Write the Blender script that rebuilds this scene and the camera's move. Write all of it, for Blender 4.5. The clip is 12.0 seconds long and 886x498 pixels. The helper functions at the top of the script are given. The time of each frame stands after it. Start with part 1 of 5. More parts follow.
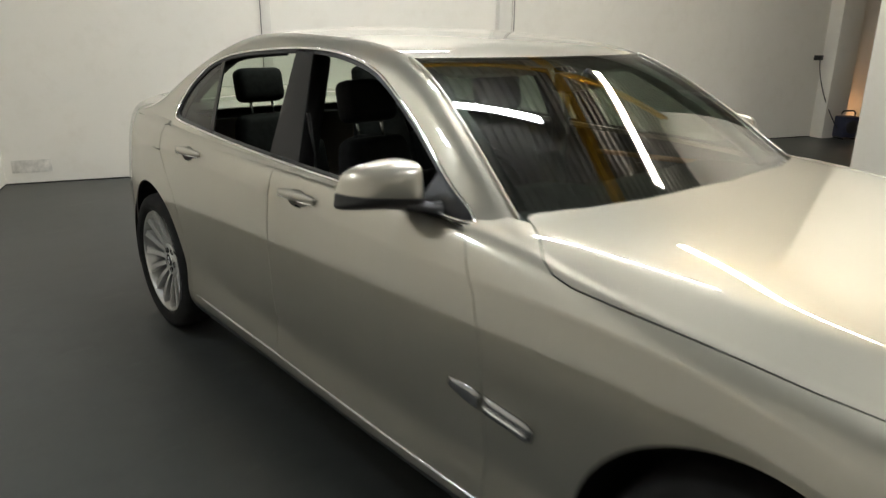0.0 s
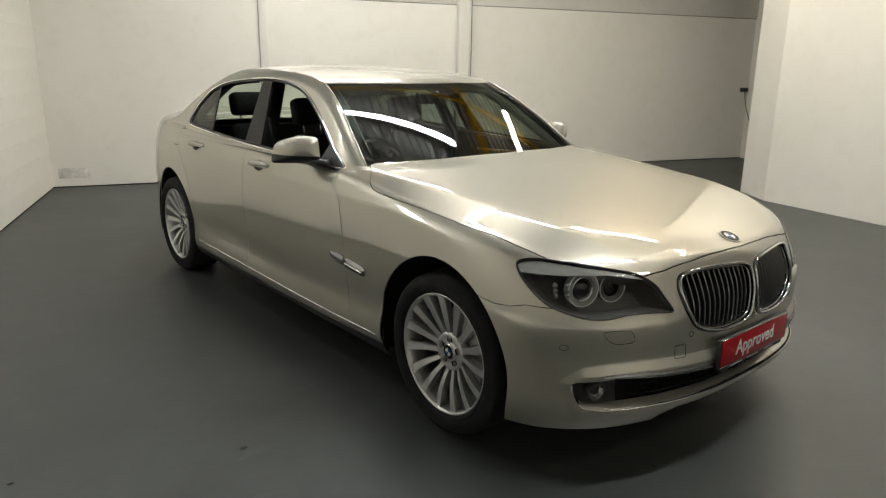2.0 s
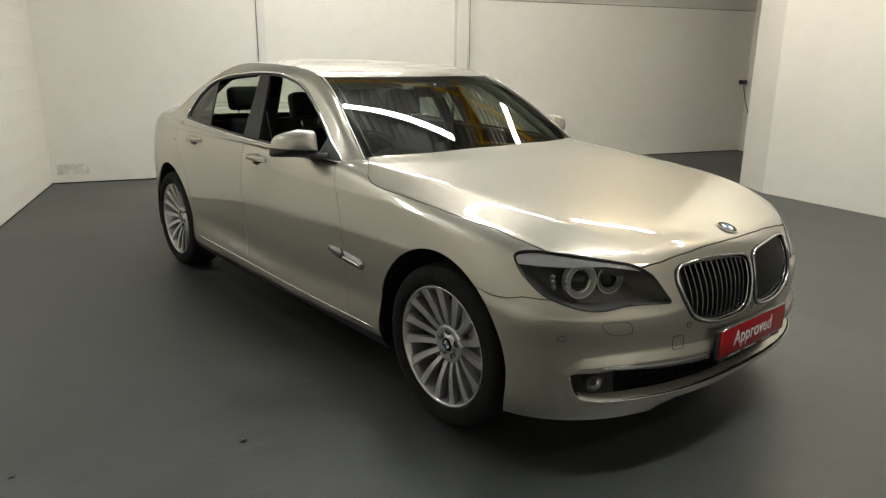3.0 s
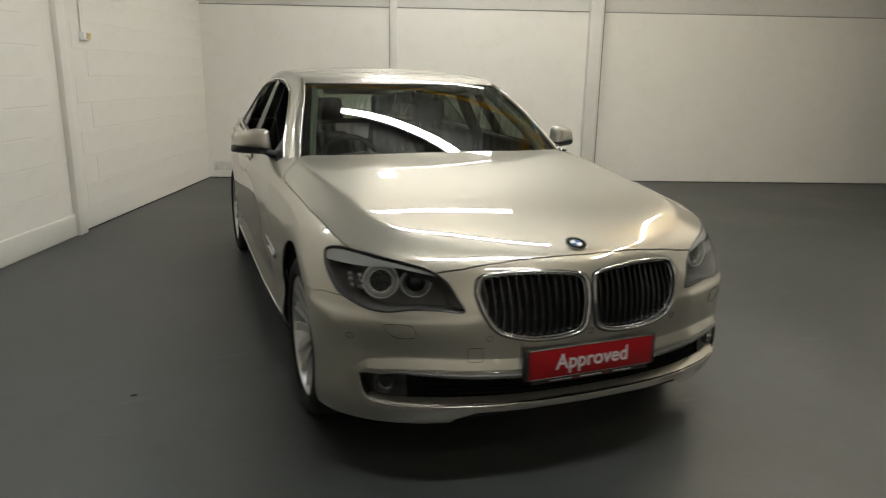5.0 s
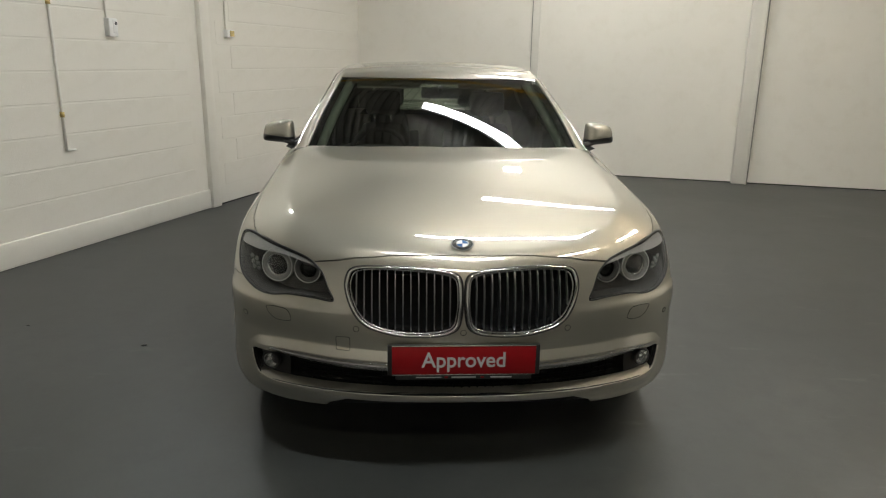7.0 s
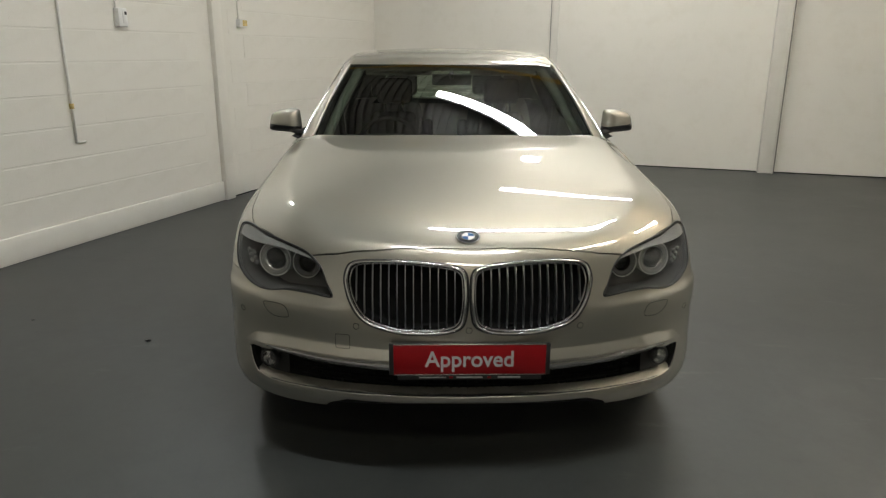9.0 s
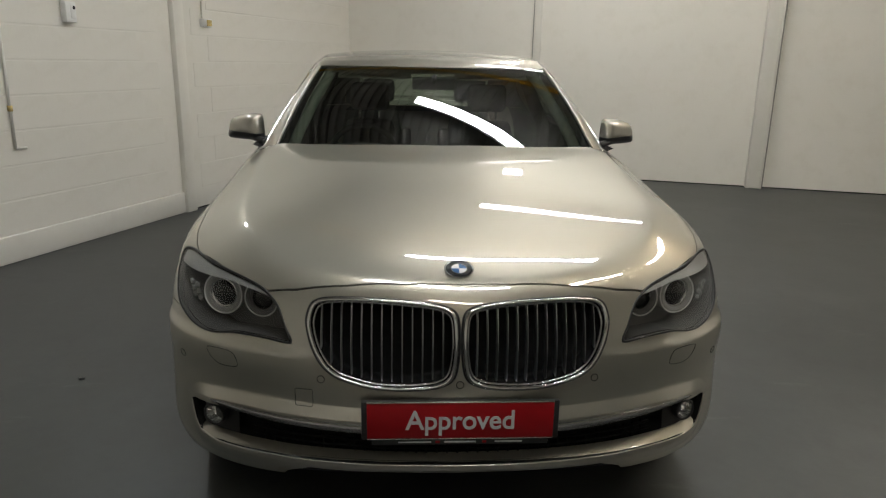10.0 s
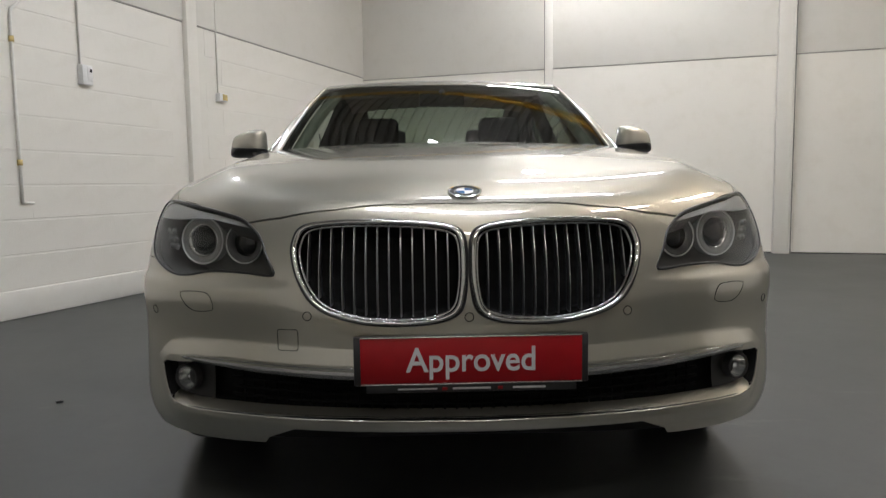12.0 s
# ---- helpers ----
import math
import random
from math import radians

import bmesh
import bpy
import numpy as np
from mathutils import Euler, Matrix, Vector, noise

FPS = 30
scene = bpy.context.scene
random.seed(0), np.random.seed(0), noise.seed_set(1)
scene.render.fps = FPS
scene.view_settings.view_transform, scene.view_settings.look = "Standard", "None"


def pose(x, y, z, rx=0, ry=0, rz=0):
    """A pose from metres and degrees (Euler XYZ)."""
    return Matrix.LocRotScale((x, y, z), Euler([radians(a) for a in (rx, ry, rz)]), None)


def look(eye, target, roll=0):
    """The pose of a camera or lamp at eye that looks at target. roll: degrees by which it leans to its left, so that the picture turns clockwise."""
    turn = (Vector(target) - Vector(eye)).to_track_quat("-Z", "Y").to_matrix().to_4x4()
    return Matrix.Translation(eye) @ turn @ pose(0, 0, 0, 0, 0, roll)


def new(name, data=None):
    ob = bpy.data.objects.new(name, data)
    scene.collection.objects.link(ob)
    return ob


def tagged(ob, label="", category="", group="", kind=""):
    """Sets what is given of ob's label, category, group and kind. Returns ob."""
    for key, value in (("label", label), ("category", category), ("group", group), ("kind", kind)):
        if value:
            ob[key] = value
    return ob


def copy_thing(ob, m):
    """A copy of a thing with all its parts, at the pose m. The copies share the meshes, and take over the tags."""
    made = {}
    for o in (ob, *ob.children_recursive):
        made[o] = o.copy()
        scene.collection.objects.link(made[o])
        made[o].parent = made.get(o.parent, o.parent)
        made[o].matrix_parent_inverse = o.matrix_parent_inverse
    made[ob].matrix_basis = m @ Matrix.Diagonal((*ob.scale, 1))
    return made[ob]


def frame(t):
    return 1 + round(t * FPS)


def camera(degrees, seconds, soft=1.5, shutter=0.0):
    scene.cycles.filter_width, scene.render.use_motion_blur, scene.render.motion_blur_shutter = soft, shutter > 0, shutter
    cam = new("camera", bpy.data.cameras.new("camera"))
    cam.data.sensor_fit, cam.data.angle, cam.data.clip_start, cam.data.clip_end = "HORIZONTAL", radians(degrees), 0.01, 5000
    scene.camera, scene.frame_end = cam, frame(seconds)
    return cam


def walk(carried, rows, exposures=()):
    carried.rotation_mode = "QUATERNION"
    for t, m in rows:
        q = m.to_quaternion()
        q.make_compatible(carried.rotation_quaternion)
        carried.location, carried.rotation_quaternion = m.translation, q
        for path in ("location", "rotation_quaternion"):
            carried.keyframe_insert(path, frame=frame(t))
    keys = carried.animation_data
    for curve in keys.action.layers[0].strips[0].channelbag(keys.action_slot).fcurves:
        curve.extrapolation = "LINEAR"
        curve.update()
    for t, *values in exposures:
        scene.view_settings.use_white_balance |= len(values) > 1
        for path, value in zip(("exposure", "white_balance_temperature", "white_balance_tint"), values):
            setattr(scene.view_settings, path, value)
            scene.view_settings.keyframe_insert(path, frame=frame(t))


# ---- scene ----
cam = camera(65.4, 12.0, soft=1.2, shutter=0.5)

PATH = [
    (0, (-2.033, -0.412, 1.491), (-0.781, 1.028, 0.889), 0.7),
    (0.5, (-2.222, -1.039, 1.477), (-0.995, 0.413, 0.856), 0.7),
    (1, (-2.463, -1.559, 1.51), (-1.247, -0.096, 0.893), 0.3),
    (1.5, (-2.572, -1.932, 1.5), (-1.347, -0.461, 0.919), 0.7),
    (2, (-2.626, -2.049, 1.513), (-1.383, -0.568, 0.999), 0.8),
    (2.5, (-2.629, -2.058, 1.508), (-1.387, -0.579, 0.988), 0.7),
    (3, (-2.623, -2.058, 1.505), (-1.383, -0.581, 0.977), 0.5),
    (3.2, (-2.601, -2.061, 1.496), (-1.369, -0.587, 0.941), 0.2),
    (4.8, (-1.531, -2.787, 1.471), (-0.804, -1.008, 0.938), -0.1),
    (5, (-1.380, -2.874, 1.466), (-0.674, -1.074, 0.979), 1.0),
    (5.5, (-0.986, -3.001, 1.459), (-0.5, -1.144, 0.907), 0.2),
    (6, (-0.670, -3.114, 1.487), (-0.291, -1.227, 0.957), 2.1),
    (6.5, (-0.368, -3.167, 1.51), (-0.146, -1.244, 1.009), 1.2),
    (6.7, (-0.261, -3.18, 1.52), (-0.123, -1.255, 0.999), 0.9),
    (8.5, (-0.125, -3.171, 1.508), (-0.072, -1.246, 0.969), 0.6),
    (9, (-0.136, -3.048, 1.488), (-0.096, -1.127, 0.937), 0.2),
    (9.5, (-0.176, -2.777, 1.493), (-0.058, -0.854, 0.962), 0.7),
    (10, (-0.159, -2.608, 1.436), (-0.045, -0.682, 0.914), 1.1),
    (10.5, (-0.117, -2.494, 1.193), (-0.037, -0.527, 0.842), 1.2),
    (11, (-0.101, -2.475, 0.987), (-0.015, -0.486, 0.805), 0.5),
    (11.5, (-0.096, -2.476, 0.895), (-0.026, -0.481, 0.769), -0.3),
    (12, (-0.105, -2.469, 0.883), (-0.05, -0.479, 0.696), -0.8),
]
EXPOSURES = [(0, .37, 6320, 10), (1.0, .37, 6420, 10), (3.2, .37, 6490, 10), (5.0, .06, 6500, 10), (8.5, 0, 6480, 10), (9.5, -.11, 6430, 10), (10.5, -.35, 6380, 13), (11.0, -.27, 6260, 14), (11.4, -.07, 6200, 15), (12.0, .12, 6120, 15)]
walk(cam, [(t, look(eye, target, roll)) for t, eye, target, roll in PATH], EXPOSURES)

from mathutils.bvhtree import BVHTree

# ---------------------------------------------------------------- light
world = bpy.data.worlds.new("world")
scene.world = world
world.use_nodes = True
world.node_tree.nodes["Background"].inputs["Color"].default_value = (0.9, 0.95, 1.0, 1)
world.node_tree.nodes["Background"].inputs["Strength"].default_value = 0.02
scene.view_settings.exposure = 0.0


# ---------------------------------------------------------------- materials
def node_mat(name):
    m = bpy.data.materials.new(name)
    m.use_nodes = True
    n, l = m.node_tree.nodes, m.node_tree.links
    return m, n, l, n["Principled BSDF"]


def coords(n, l, scale=1.0):
    c = n.new("ShaderNodeTexCoord")
    mp = n.new("ShaderNodeMapping")
    l.new(c.outputs["Object"], mp.inputs["Vector"])
    for i in range(3):
        mp.inputs["Scale"].default_value[i] = scale if not isinstance(scale, tuple) else scale[i]
    return mp.outputs["Vector"]


def noise_tex(n, l, vec, scale, detail=4, rough=0.55):
    t = n.new("ShaderNodeTexNoise")
    t.inputs["Scale"].default_value, t.inputs["Detail"].default_value, t.inputs["Roughness"].default_value = scale, detail, rough
    l.new(vec, t.inputs["Vector"])
    return t.outputs["Fac"]


def ramp(n, l, fac, stops):
    r = n.new("ShaderNodeValToRGB")
    e = r.color_ramp.elements
    e[0].position, e[0].color = stops[0][0], (*stops[0][1], 1)
    e[1].position, e[1].color = stops[-1][0], (*stops[-1][1], 1)
    for p, c in stops[1:-1]:
        x = e.new(p)
        x.color = (*c, 1)
    l.new(fac, r.inputs["Fac"])
    return r.outputs["Color"]


def bump(n, l, height, strength, dist, bsdf, prev=None):
    b = n.new("ShaderNodeBump")
    b.inputs["Strength"].default_value, b.inputs["Distance"].default_value = strength, dist
    l.new(height, b.inputs["Height"])
    if prev is not None:
        l.new(prev, b.inputs["Normal"])
    l.new(b.outputs["Normal"], bsdf.inputs["Normal"])
    return b.outputs["Normal"]


def grey(v):
    return (v, v, v)


def simple(name, color, rough, metal=0.0, coat=0.0, var=0.08, scale=30.0, bumps=0.0, spec=0.5):
    m, n, l, b = node_mat(name)
    v = coords(n, l)
    f = noise_tex(n, l, v, scale)
    lo = tuple(max(0, c * (1 - var)) for c in color)
    hi = tuple(min(1, c * (1 + var)) for c in color)
    l.new(ramp(n, l, f, [(0.3, lo), (0.7, hi)]), b.inputs["Base Color"])
    b.inputs["Roughness"].default_value, b.inputs["Metallic"].default_value = rough, metal
    b.inputs["Coat Weight"].default_value, b.inputs["Coat Roughness"].default_value = coat, 0.03
    b.inputs["Specular IOR Level"].default_value = spec
    if bumps:
        bump(n, l, noise_tex(n, l, v, scale * 6), bumps, 0.002, b)
    return m


def paint_mat():
    """Two sizes of metal flake under one clear coat: warm mirror-like ones and dull greyish ones."""
    m, n, l, b = node_mat("champagne_metallic_paint")
    v = coords(n, l)
    flake = noise_tex(n, l, v, 2200, 1)
    broad = noise_tex(n, l, v, 1.3, 3)
    b2 = n.new("ShaderNodeBsdfPrincipled")
    l.new(ramp(n, l, broad, [(0.3, (0.540, 0.464, 0.348)), (0.7, (0.567, 0.489, 0.366))]), b.inputs["Base Color"])
    l.new(ramp(n, l, broad, [(0.3, (0.228, 0.250, 0.244)), (0.7, (0.243, 0.265, 0.259))]), b2.inputs["Base Color"])
    for q, lo, hi, metal in ((b, 0.36, 0.43, 0.95), (b2, 0.50, 0.60, 0.75)):
        q.inputs["Metallic"].default_value = metal
        r = n.new("ShaderNodeMapRange")
        r.inputs["To Min"].default_value, r.inputs["To Max"].default_value = lo, hi
        l.new(flake, r.inputs["Value"])
        l.new(r.outputs["Result"], q.inputs["Roughness"])
        q.inputs["Coat Weight"].default_value, q.inputs["Coat Roughness"].default_value = 1.0, 0.02
        q.inputs["Coat IOR"].default_value = 2.5
    mix = n.new("ShaderNodeMixShader")
    mix.inputs["Fac"].default_value = 0.48
    l.new(b.outputs["BSDF"], mix.inputs[1])
    l.new(b2.outputs["BSDF"], mix.inputs[2])
    l.new(mix.outputs["Shader"], n["Material Output"].inputs["Surface"])
    return m


def glass_mat(name, tint, alpha_mix, power=4.3):
    m, n, l, b = node_mat(name)
    out = n["Material Output"]
    tr = n.new("ShaderNodeBsdfTransparent")
    tr.inputs["Color"].default_value = (*tint, 1)
    gl = n.new("ShaderNodeBsdfGlossy")
    gl.inputs["Roughness"].default_value = 0.008
    lw = n.new("ShaderNodeLayerWeight")
    lw.inputs["Blend"].default_value = 0.5
    pw = n.new("ShaderNodeMath")
    pw.operation = "POWER"
    pw.inputs[1].default_value = power
    ma = n.new("ShaderNodeMath")
    ma.operation = "MULTIPLY_ADD"
    ma.inputs[1].default_value, ma.inputs[2].default_value = 1.0 - alpha_mix, alpha_mix
    l.new(lw.outputs["Facing"], pw.inputs[0])
    l.new(pw.outputs[0], ma.inputs[0])
    mix = n.new("ShaderNodeMixShader")
    l.new(ma.outputs[0], mix.inputs["Fac"])
    l.new(tr.outputs["BSDF"], mix.inputs[1])
    l.new(gl.outputs["BSDF"], mix.inputs[2])
    l.new(mix.outputs["Shader"], out.inputs["Surface"])
    return m


def wall_mat(name, color, lift=0.3):
    m, n, l, b = node_mat(name)
    v = coords(n, l)
    big = noise_tex(n, l, v, 0.7, 5)
    mid = noise_tex(n, l, v, 5.0, 6, 0.65)
    dark = tuple(c * 0.955 for c in color)
    base = ramp(n, l, big, [(0.3, dark), (0.65, color)])
    mix = n.new("ShaderNodeMix")
    mix.data_type = "RGBA"
    mix.blend_type = "MULTIPLY"
    mix.inputs["Factor"].default_value = 0.25
    l.new(base, mix.inputs["A"])
    l.new(ramp(n, l, mid, [(0.25, (0.80, 0.78, 0.72)), (0.5, (1, 1, 1))]), mix.inputs["B"])
    l.new(mix.outputs["Result"], b.inputs["Base Color"])
    b.inputs["Roughness"].default_value = 0.55
    bump(n, l, noise_tex(n, l, v, 60, 5, 0.7), lift, 0.004, b)
    return m


def floor_mat():
    m, n, l, b = node_mat("grey_floor_paint")
    v = coords(n, l)
    big = noise_tex(n, l, v, 0.9, 7, 0.65)
    fine = noise_tex(n, l, v, 5, 8, 0.72)
    base = ramp(n, l, big, [(0.32, (0.027, 0.030, 0.029)), (0.52, (0.039, 0.0425, 0.041)), (0.68, (0.055, 0.058, 0.056))])
    mix = n.new("ShaderNodeMix")
    mix.data_type = "RGBA"
    mix.blend_type = "MULTIPLY"
    mix.inputs["Factor"].default_value = 0.85
    l.new(base, mix.inputs["A"])
    l.new(ramp(n, l, fine, [(0.25, (0.70, 0.70, 0.71)), (0.5, (0.98, 0.98, 0.98)), (0.75, (1.12, 1.12, 1.10))]), mix.inputs["B"])
    scuff = n.new("ShaderNodeMix")
    scuff.data_type = "RGBA"
    scuff.blend_type = "MULTIPLY"
    scuff.inputs["Factor"].default_value = 1.0
    l.new(mix.outputs["Result"], scuff.inputs["A"])
    l.new(ramp(n, l, noise_tex(n, l, coords(n, l, (.8, 3.0, 1.0)), 1.7, 9, 0.72), [(0.60, (1, 1, 1)), (0.68, (1.55, 1.54, 1.50)), (0.74, (1.0, 1.0, 1.0))]), scuff.inputs["B"])
    l.new(scuff.outputs["Result"], b.inputs["Base Color"])
    r = n.new("ShaderNodeMapRange")
    r.inputs["From Min"].default_value, r.inputs["From Max"].default_value = 0.3, 0.7
    r.inputs["To Min"].default_value, r.inputs["To Max"].default_value = 0.40, 0.49
    b.inputs["Specular IOR Level"].default_value = 0.65
    l.new(noise_tex(n, l, v, 0.9, 4, 0.5), r.inputs["Value"])
    l.new(r.outputs["Result"], b.inputs["Roughness"])
    bump(n, l, noise_tex(n, l, v, 160, 3, 0.5), 0.04, 0.001, b)
    return m


def emit_mat(name, color, strength):
    m, n, l, b = node_mat(name)
    b.inputs["Emission Color"].default_value = (*color, 1)
    b.inputs["Emission Strength"].default_value = strength
    b.inputs["Base Color"].default_value = (0.9, 0.9, 0.9, 1)
    return m


PAINT = paint_mat()
CHROME = simple("chrome", (0.86, 0.86, 0.85), 0.07, 1.0, var=0.03)
GRILLECHROME = simple("grille_chrome", (0.60, 0.60, 0.60), 0.09, 1.0, var=0.03)
SATIN = simple("satin_aluminium", (0.70, 0.70, 0.70), 0.26, 1.0, var=0.05)
BLACK = simple("black_plastic", (0.022, 0.022, 0.023), 0.38, var=0.2, bumps=0.05)
GLOSSBLACK = simple("gloss_black_trim", (0.007, 0.007, 0.008), 0.2, var=0.2, spec=0.22)
PILLARBLACK = simple("black_pillar_foil", (0.012, 0.012, 0.013), 0.22, var=0.2, spec=0.2)
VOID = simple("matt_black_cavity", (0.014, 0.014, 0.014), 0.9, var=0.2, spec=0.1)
RUBBER = simple("tyre_rubber", (0.018, 0.018, 0.0185), 0.8, var=0.25, scale=14, bumps=0.15, spec=0.15)
SLAT = simple("satin_chrome_slat", (0.30, 0.30, 0.30), 0.28, 1.0, var=0.05)
ALLOY = simple("silver_alloy_lacquer", (0.60, 0.60, 0.595), 0.30, 0.85, coat=0.5, var=0.05)
DISC = simple("brake_disc_steel", (0.30, 0.29, 0.28), 0.35, 1.0, var=0.2)
LEATHER = simple("black_leather", (0.012, 0.012, 0.012), 0.7, var=0.25, scale=40, bumps=0.2, spec=0.1)
LINING = simple("beige_grey_headlining", (0.22, 0.21, 0.18), 0.9, var=0.08)
PILLARTRIM = simple("pale_grey_pillar_trim", (0.36, 0.36, 0.32), 0.75, var=0.06)
DASH = simple("dark_dashboard_plastic", (0.010, 0.0095, 0.009), 0.7, var=0.15, bumps=0.15, spec=0.2)
WOOD = simple("amber_wood_veneer", (0.28, 0.14, 0.03), 0.2, var=0.35, scale=9, coat=0.8)
RED = simple("red_plate_vinyl", (0.30, 0.005, 0.009), 0.30, var=0.05, spec=0.35)
WHITEPRINT = simple("white_print", (0.60, 0.60, 0.61), 0.45, var=0.03)
BLUEPRINT = simple("blue_enamel", (0.04, 0.11, 0.26), 0.15, var=0.05, coat=0.8)
GLASS = glass_mat("windscreen_glass", (0.35, 0.40, 0.35), 0.125)
SIDEGLASS = glass_mat("side_window_glass", (0.50, 0.56, 0.50), 0.06)
REARGLASS = glass_mat("tinted_rear_glass", (0.55, 0.62, 0.55), 0.035, 5.5)
QUARTERGLASS = glass_mat("dark_quarter_glass", (0.20, 0.24, 0.20), 0.035, 5.5)
LAMPGLASS = glass_mat("clear_lamp_lens", (0.93, 0.94, 0.94), 0.035, 5.5)
WALL = wall_mat("white_painted_blockwork", (0.78, 0.755, 0.69))
WALLUP = wall_mat("white_painted_sheeting", (0.70, 0.68, 0.625), 0.12)
FLOOR = floor_mat()
CEIL = simple("pale_steel_roof_sheet", (0.29, 0.277, 0.250), 0.6, 0.0, var=0.25, scale=3)
YELLOW = simple("yellow_painted_steel", (0.50, 0.27, 0.015), 0.4, var=0.12, scale=6)
TUBE = emit_mat("fluorescent_tube", (0.955, 0.985, 0.98), 74.0)
WARMTUBE = emit_mat("warm_fluorescent_tube", (1.0, 0.91, 0.74), 58.0)
SIDETUBE = emit_mat("old_warm_fluorescent_tube", (1.0, 0.92, 0.76), 46.0)
OLDTUBE = emit_mat("worn_fluorescent_tube", (1.0, 0.97, 0.90), 40.0)
# for the unseen tube added behind the camera to fill the car's front
FILLTUBE = emit_mat("front_fill_tube", (1.0, 0.92, 0.76), 36.0)
WHITEMETAL = simple("white_enamel_metal", (0.75, 0.75, 0.73), 0.4, var=0.04)


# ---------------------------------------------------------------- mesh helpers
def spline(keys, vals):
    """Natural cubic through (key, value) pairs; values may be vectors."""
    k, v = np.asarray(keys, float), np.asarray(vals, float)
    v = v.reshape(len(k), -1)
    h = np.diff(k)
    n = len(k)
    a = np.eye(n)
    r = np.zeros_like(v)
    for i in range(1, n - 1):
        a[i, i - 1 : i + 2] = h[i - 1], 2 * (h[i - 1] + h[i]), h[i]
        r[i] = 6 * ((v[i + 1] - v[i]) / h[i] - (v[i] - v[i - 1]) / h[i - 1])
    m = np.linalg.solve(a, r)

    def at(x):
        x = np.atleast_1d(np.asarray(x, float))
        i = np.clip(np.searchsorted(k, x) - 1, 0, n - 2)
        t0, t1, d = (k[i + 1] - x)[:, None], (x - k[i])[:, None], h[i][:, None]
        return (m[i] * t0**3 + m[i + 1] * t1**3) / (6 * d) + (v[i] / d - m[i] * d / 6) * t0 + (v[i + 1] / d - m[i + 1] * d / 6) * t1

    return at


def make(name, verts, faces, mat, parent=None, smooth=True, label="", sharp_rim=True):
    me = bpy.data.meshes.new(name)
    me.from_pydata([tuple(map(float, v[:3])) for v in verts], [], faces)
    if smooth:
        me.polygons.foreach_set("use_smooth", [True] * len(me.polygons))
        if sharp_rim:
            count = {}
            for p in me.polygons:
                for e in p.edge_keys:
                    count[e] = count.get(e, 0) + 1
            for e in me.edges:
                if count.get(tuple(sorted(e.vertices)), 0) < 2:
                    e.use_edge_sharp = True
    me.materials.append(mat)
    ob = new(name, me)
    if parent is not None:
        ob.parent = parent
    if label:
        ob["label"] = label
    return ob


def part(name, bm, mat, parent, label="", smooth=True):
    """One mesh object from a bmesh, under a thing or a part."""
    me = bpy.data.meshes.new(name)
    for f in bm.faces:
        f.smooth = smooth
    if smooth:
        for e in bm.edges:
            if len(e.link_faces) == 2 and e.calc_face_angle(0) > 0.7:
                e.smooth = False
    bm.to_mesh(me)
    bm.free()
    me.materials.append(mat)
    ob = new(name, me)
    if parent is not None:
        ob.parent = parent
    if label:
        ob["label"] = label
    return ob


def shell(ob, thick, offset=-1.0):
    s = ob.modifiers.new("thickness", "SOLIDIFY")
    s.thickness, s.offset = thick, offset
    return ob


def grid_faces(nu, nv):
    return [(i * nv + j, (i + 1) * nv + j, (i + 1) * nv + j + 1, i * nv + j + 1) for i in range(nu - 1) for j in range(nv - 1)]


def clip(vs, fs, f):
    """Keeps the part of a mesh where f(rows) >= 0; rows may carry more than x, y, z."""
    val = f(vs)
    out, used, cuts, faces = [], {}, {}, []

    def keep(i):
        if i not in used:
            used[i] = len(out)
            out.append(vs[i])
        return used[i]

    def cut(i, j):
        key = (min(i, j), max(i, j))
        if key not in cuts:
            a, b = key
            t = val[a] / (val[a] - val[b])
            cuts[key] = len(out)
            out.append(vs[a] + (vs[b] - vs[a]) * t)
        return cuts[key]

    for fc in fs:
        inside = [val[i] >= 0 for i in fc]
        if all(inside):
            faces.append(tuple(keep(i) for i in fc))
        elif any(inside):
            poly = []
            for a in range(len(fc)):
                i, j = fc[a], fc[(a + 1) % len(fc)]
                if inside[a]:
                    poly.append(keep(i))
                if inside[a] != inside[(a + 1) % len(fc)]:
                    poly.append(cut(i, j))
            if len(poly) >= 3:
                faces.append(tuple(poly))
    return np.array(out).reshape(-1, vs.shape[1]), faces


def outside(poly):
    """Signed distance to a closed outline in two columns: positive outside."""
    p = np.asarray(poly, float)
    q = np.roll(p, -1, 0)

    def f(xy):
        d = np.full(len(xy), 1e9)
        inside = np.zeros(len(xy), bool)
        for a, b in zip(p, q):
            e = b - a
            w = xy - a
            t = np.clip((w @ e) / max(e @ e, 1e-12), 0, 1)
            d = np.minimum(d, np.hypot(*(w - t[:, None] * e).T))
            cross = (a[1] > xy[:, 1]) != (b[1] > xy[:, 1])
            with np.errstate(divide="ignore", invalid="ignore"):
                xi = a[0] + (xy[:, 1] - a[1]) * (b[0] - a[0]) / (b[1] - a[1])
            inside ^= cross & (xy[:, 0] < xi)
        return np.where(inside, -d, d)

    return f


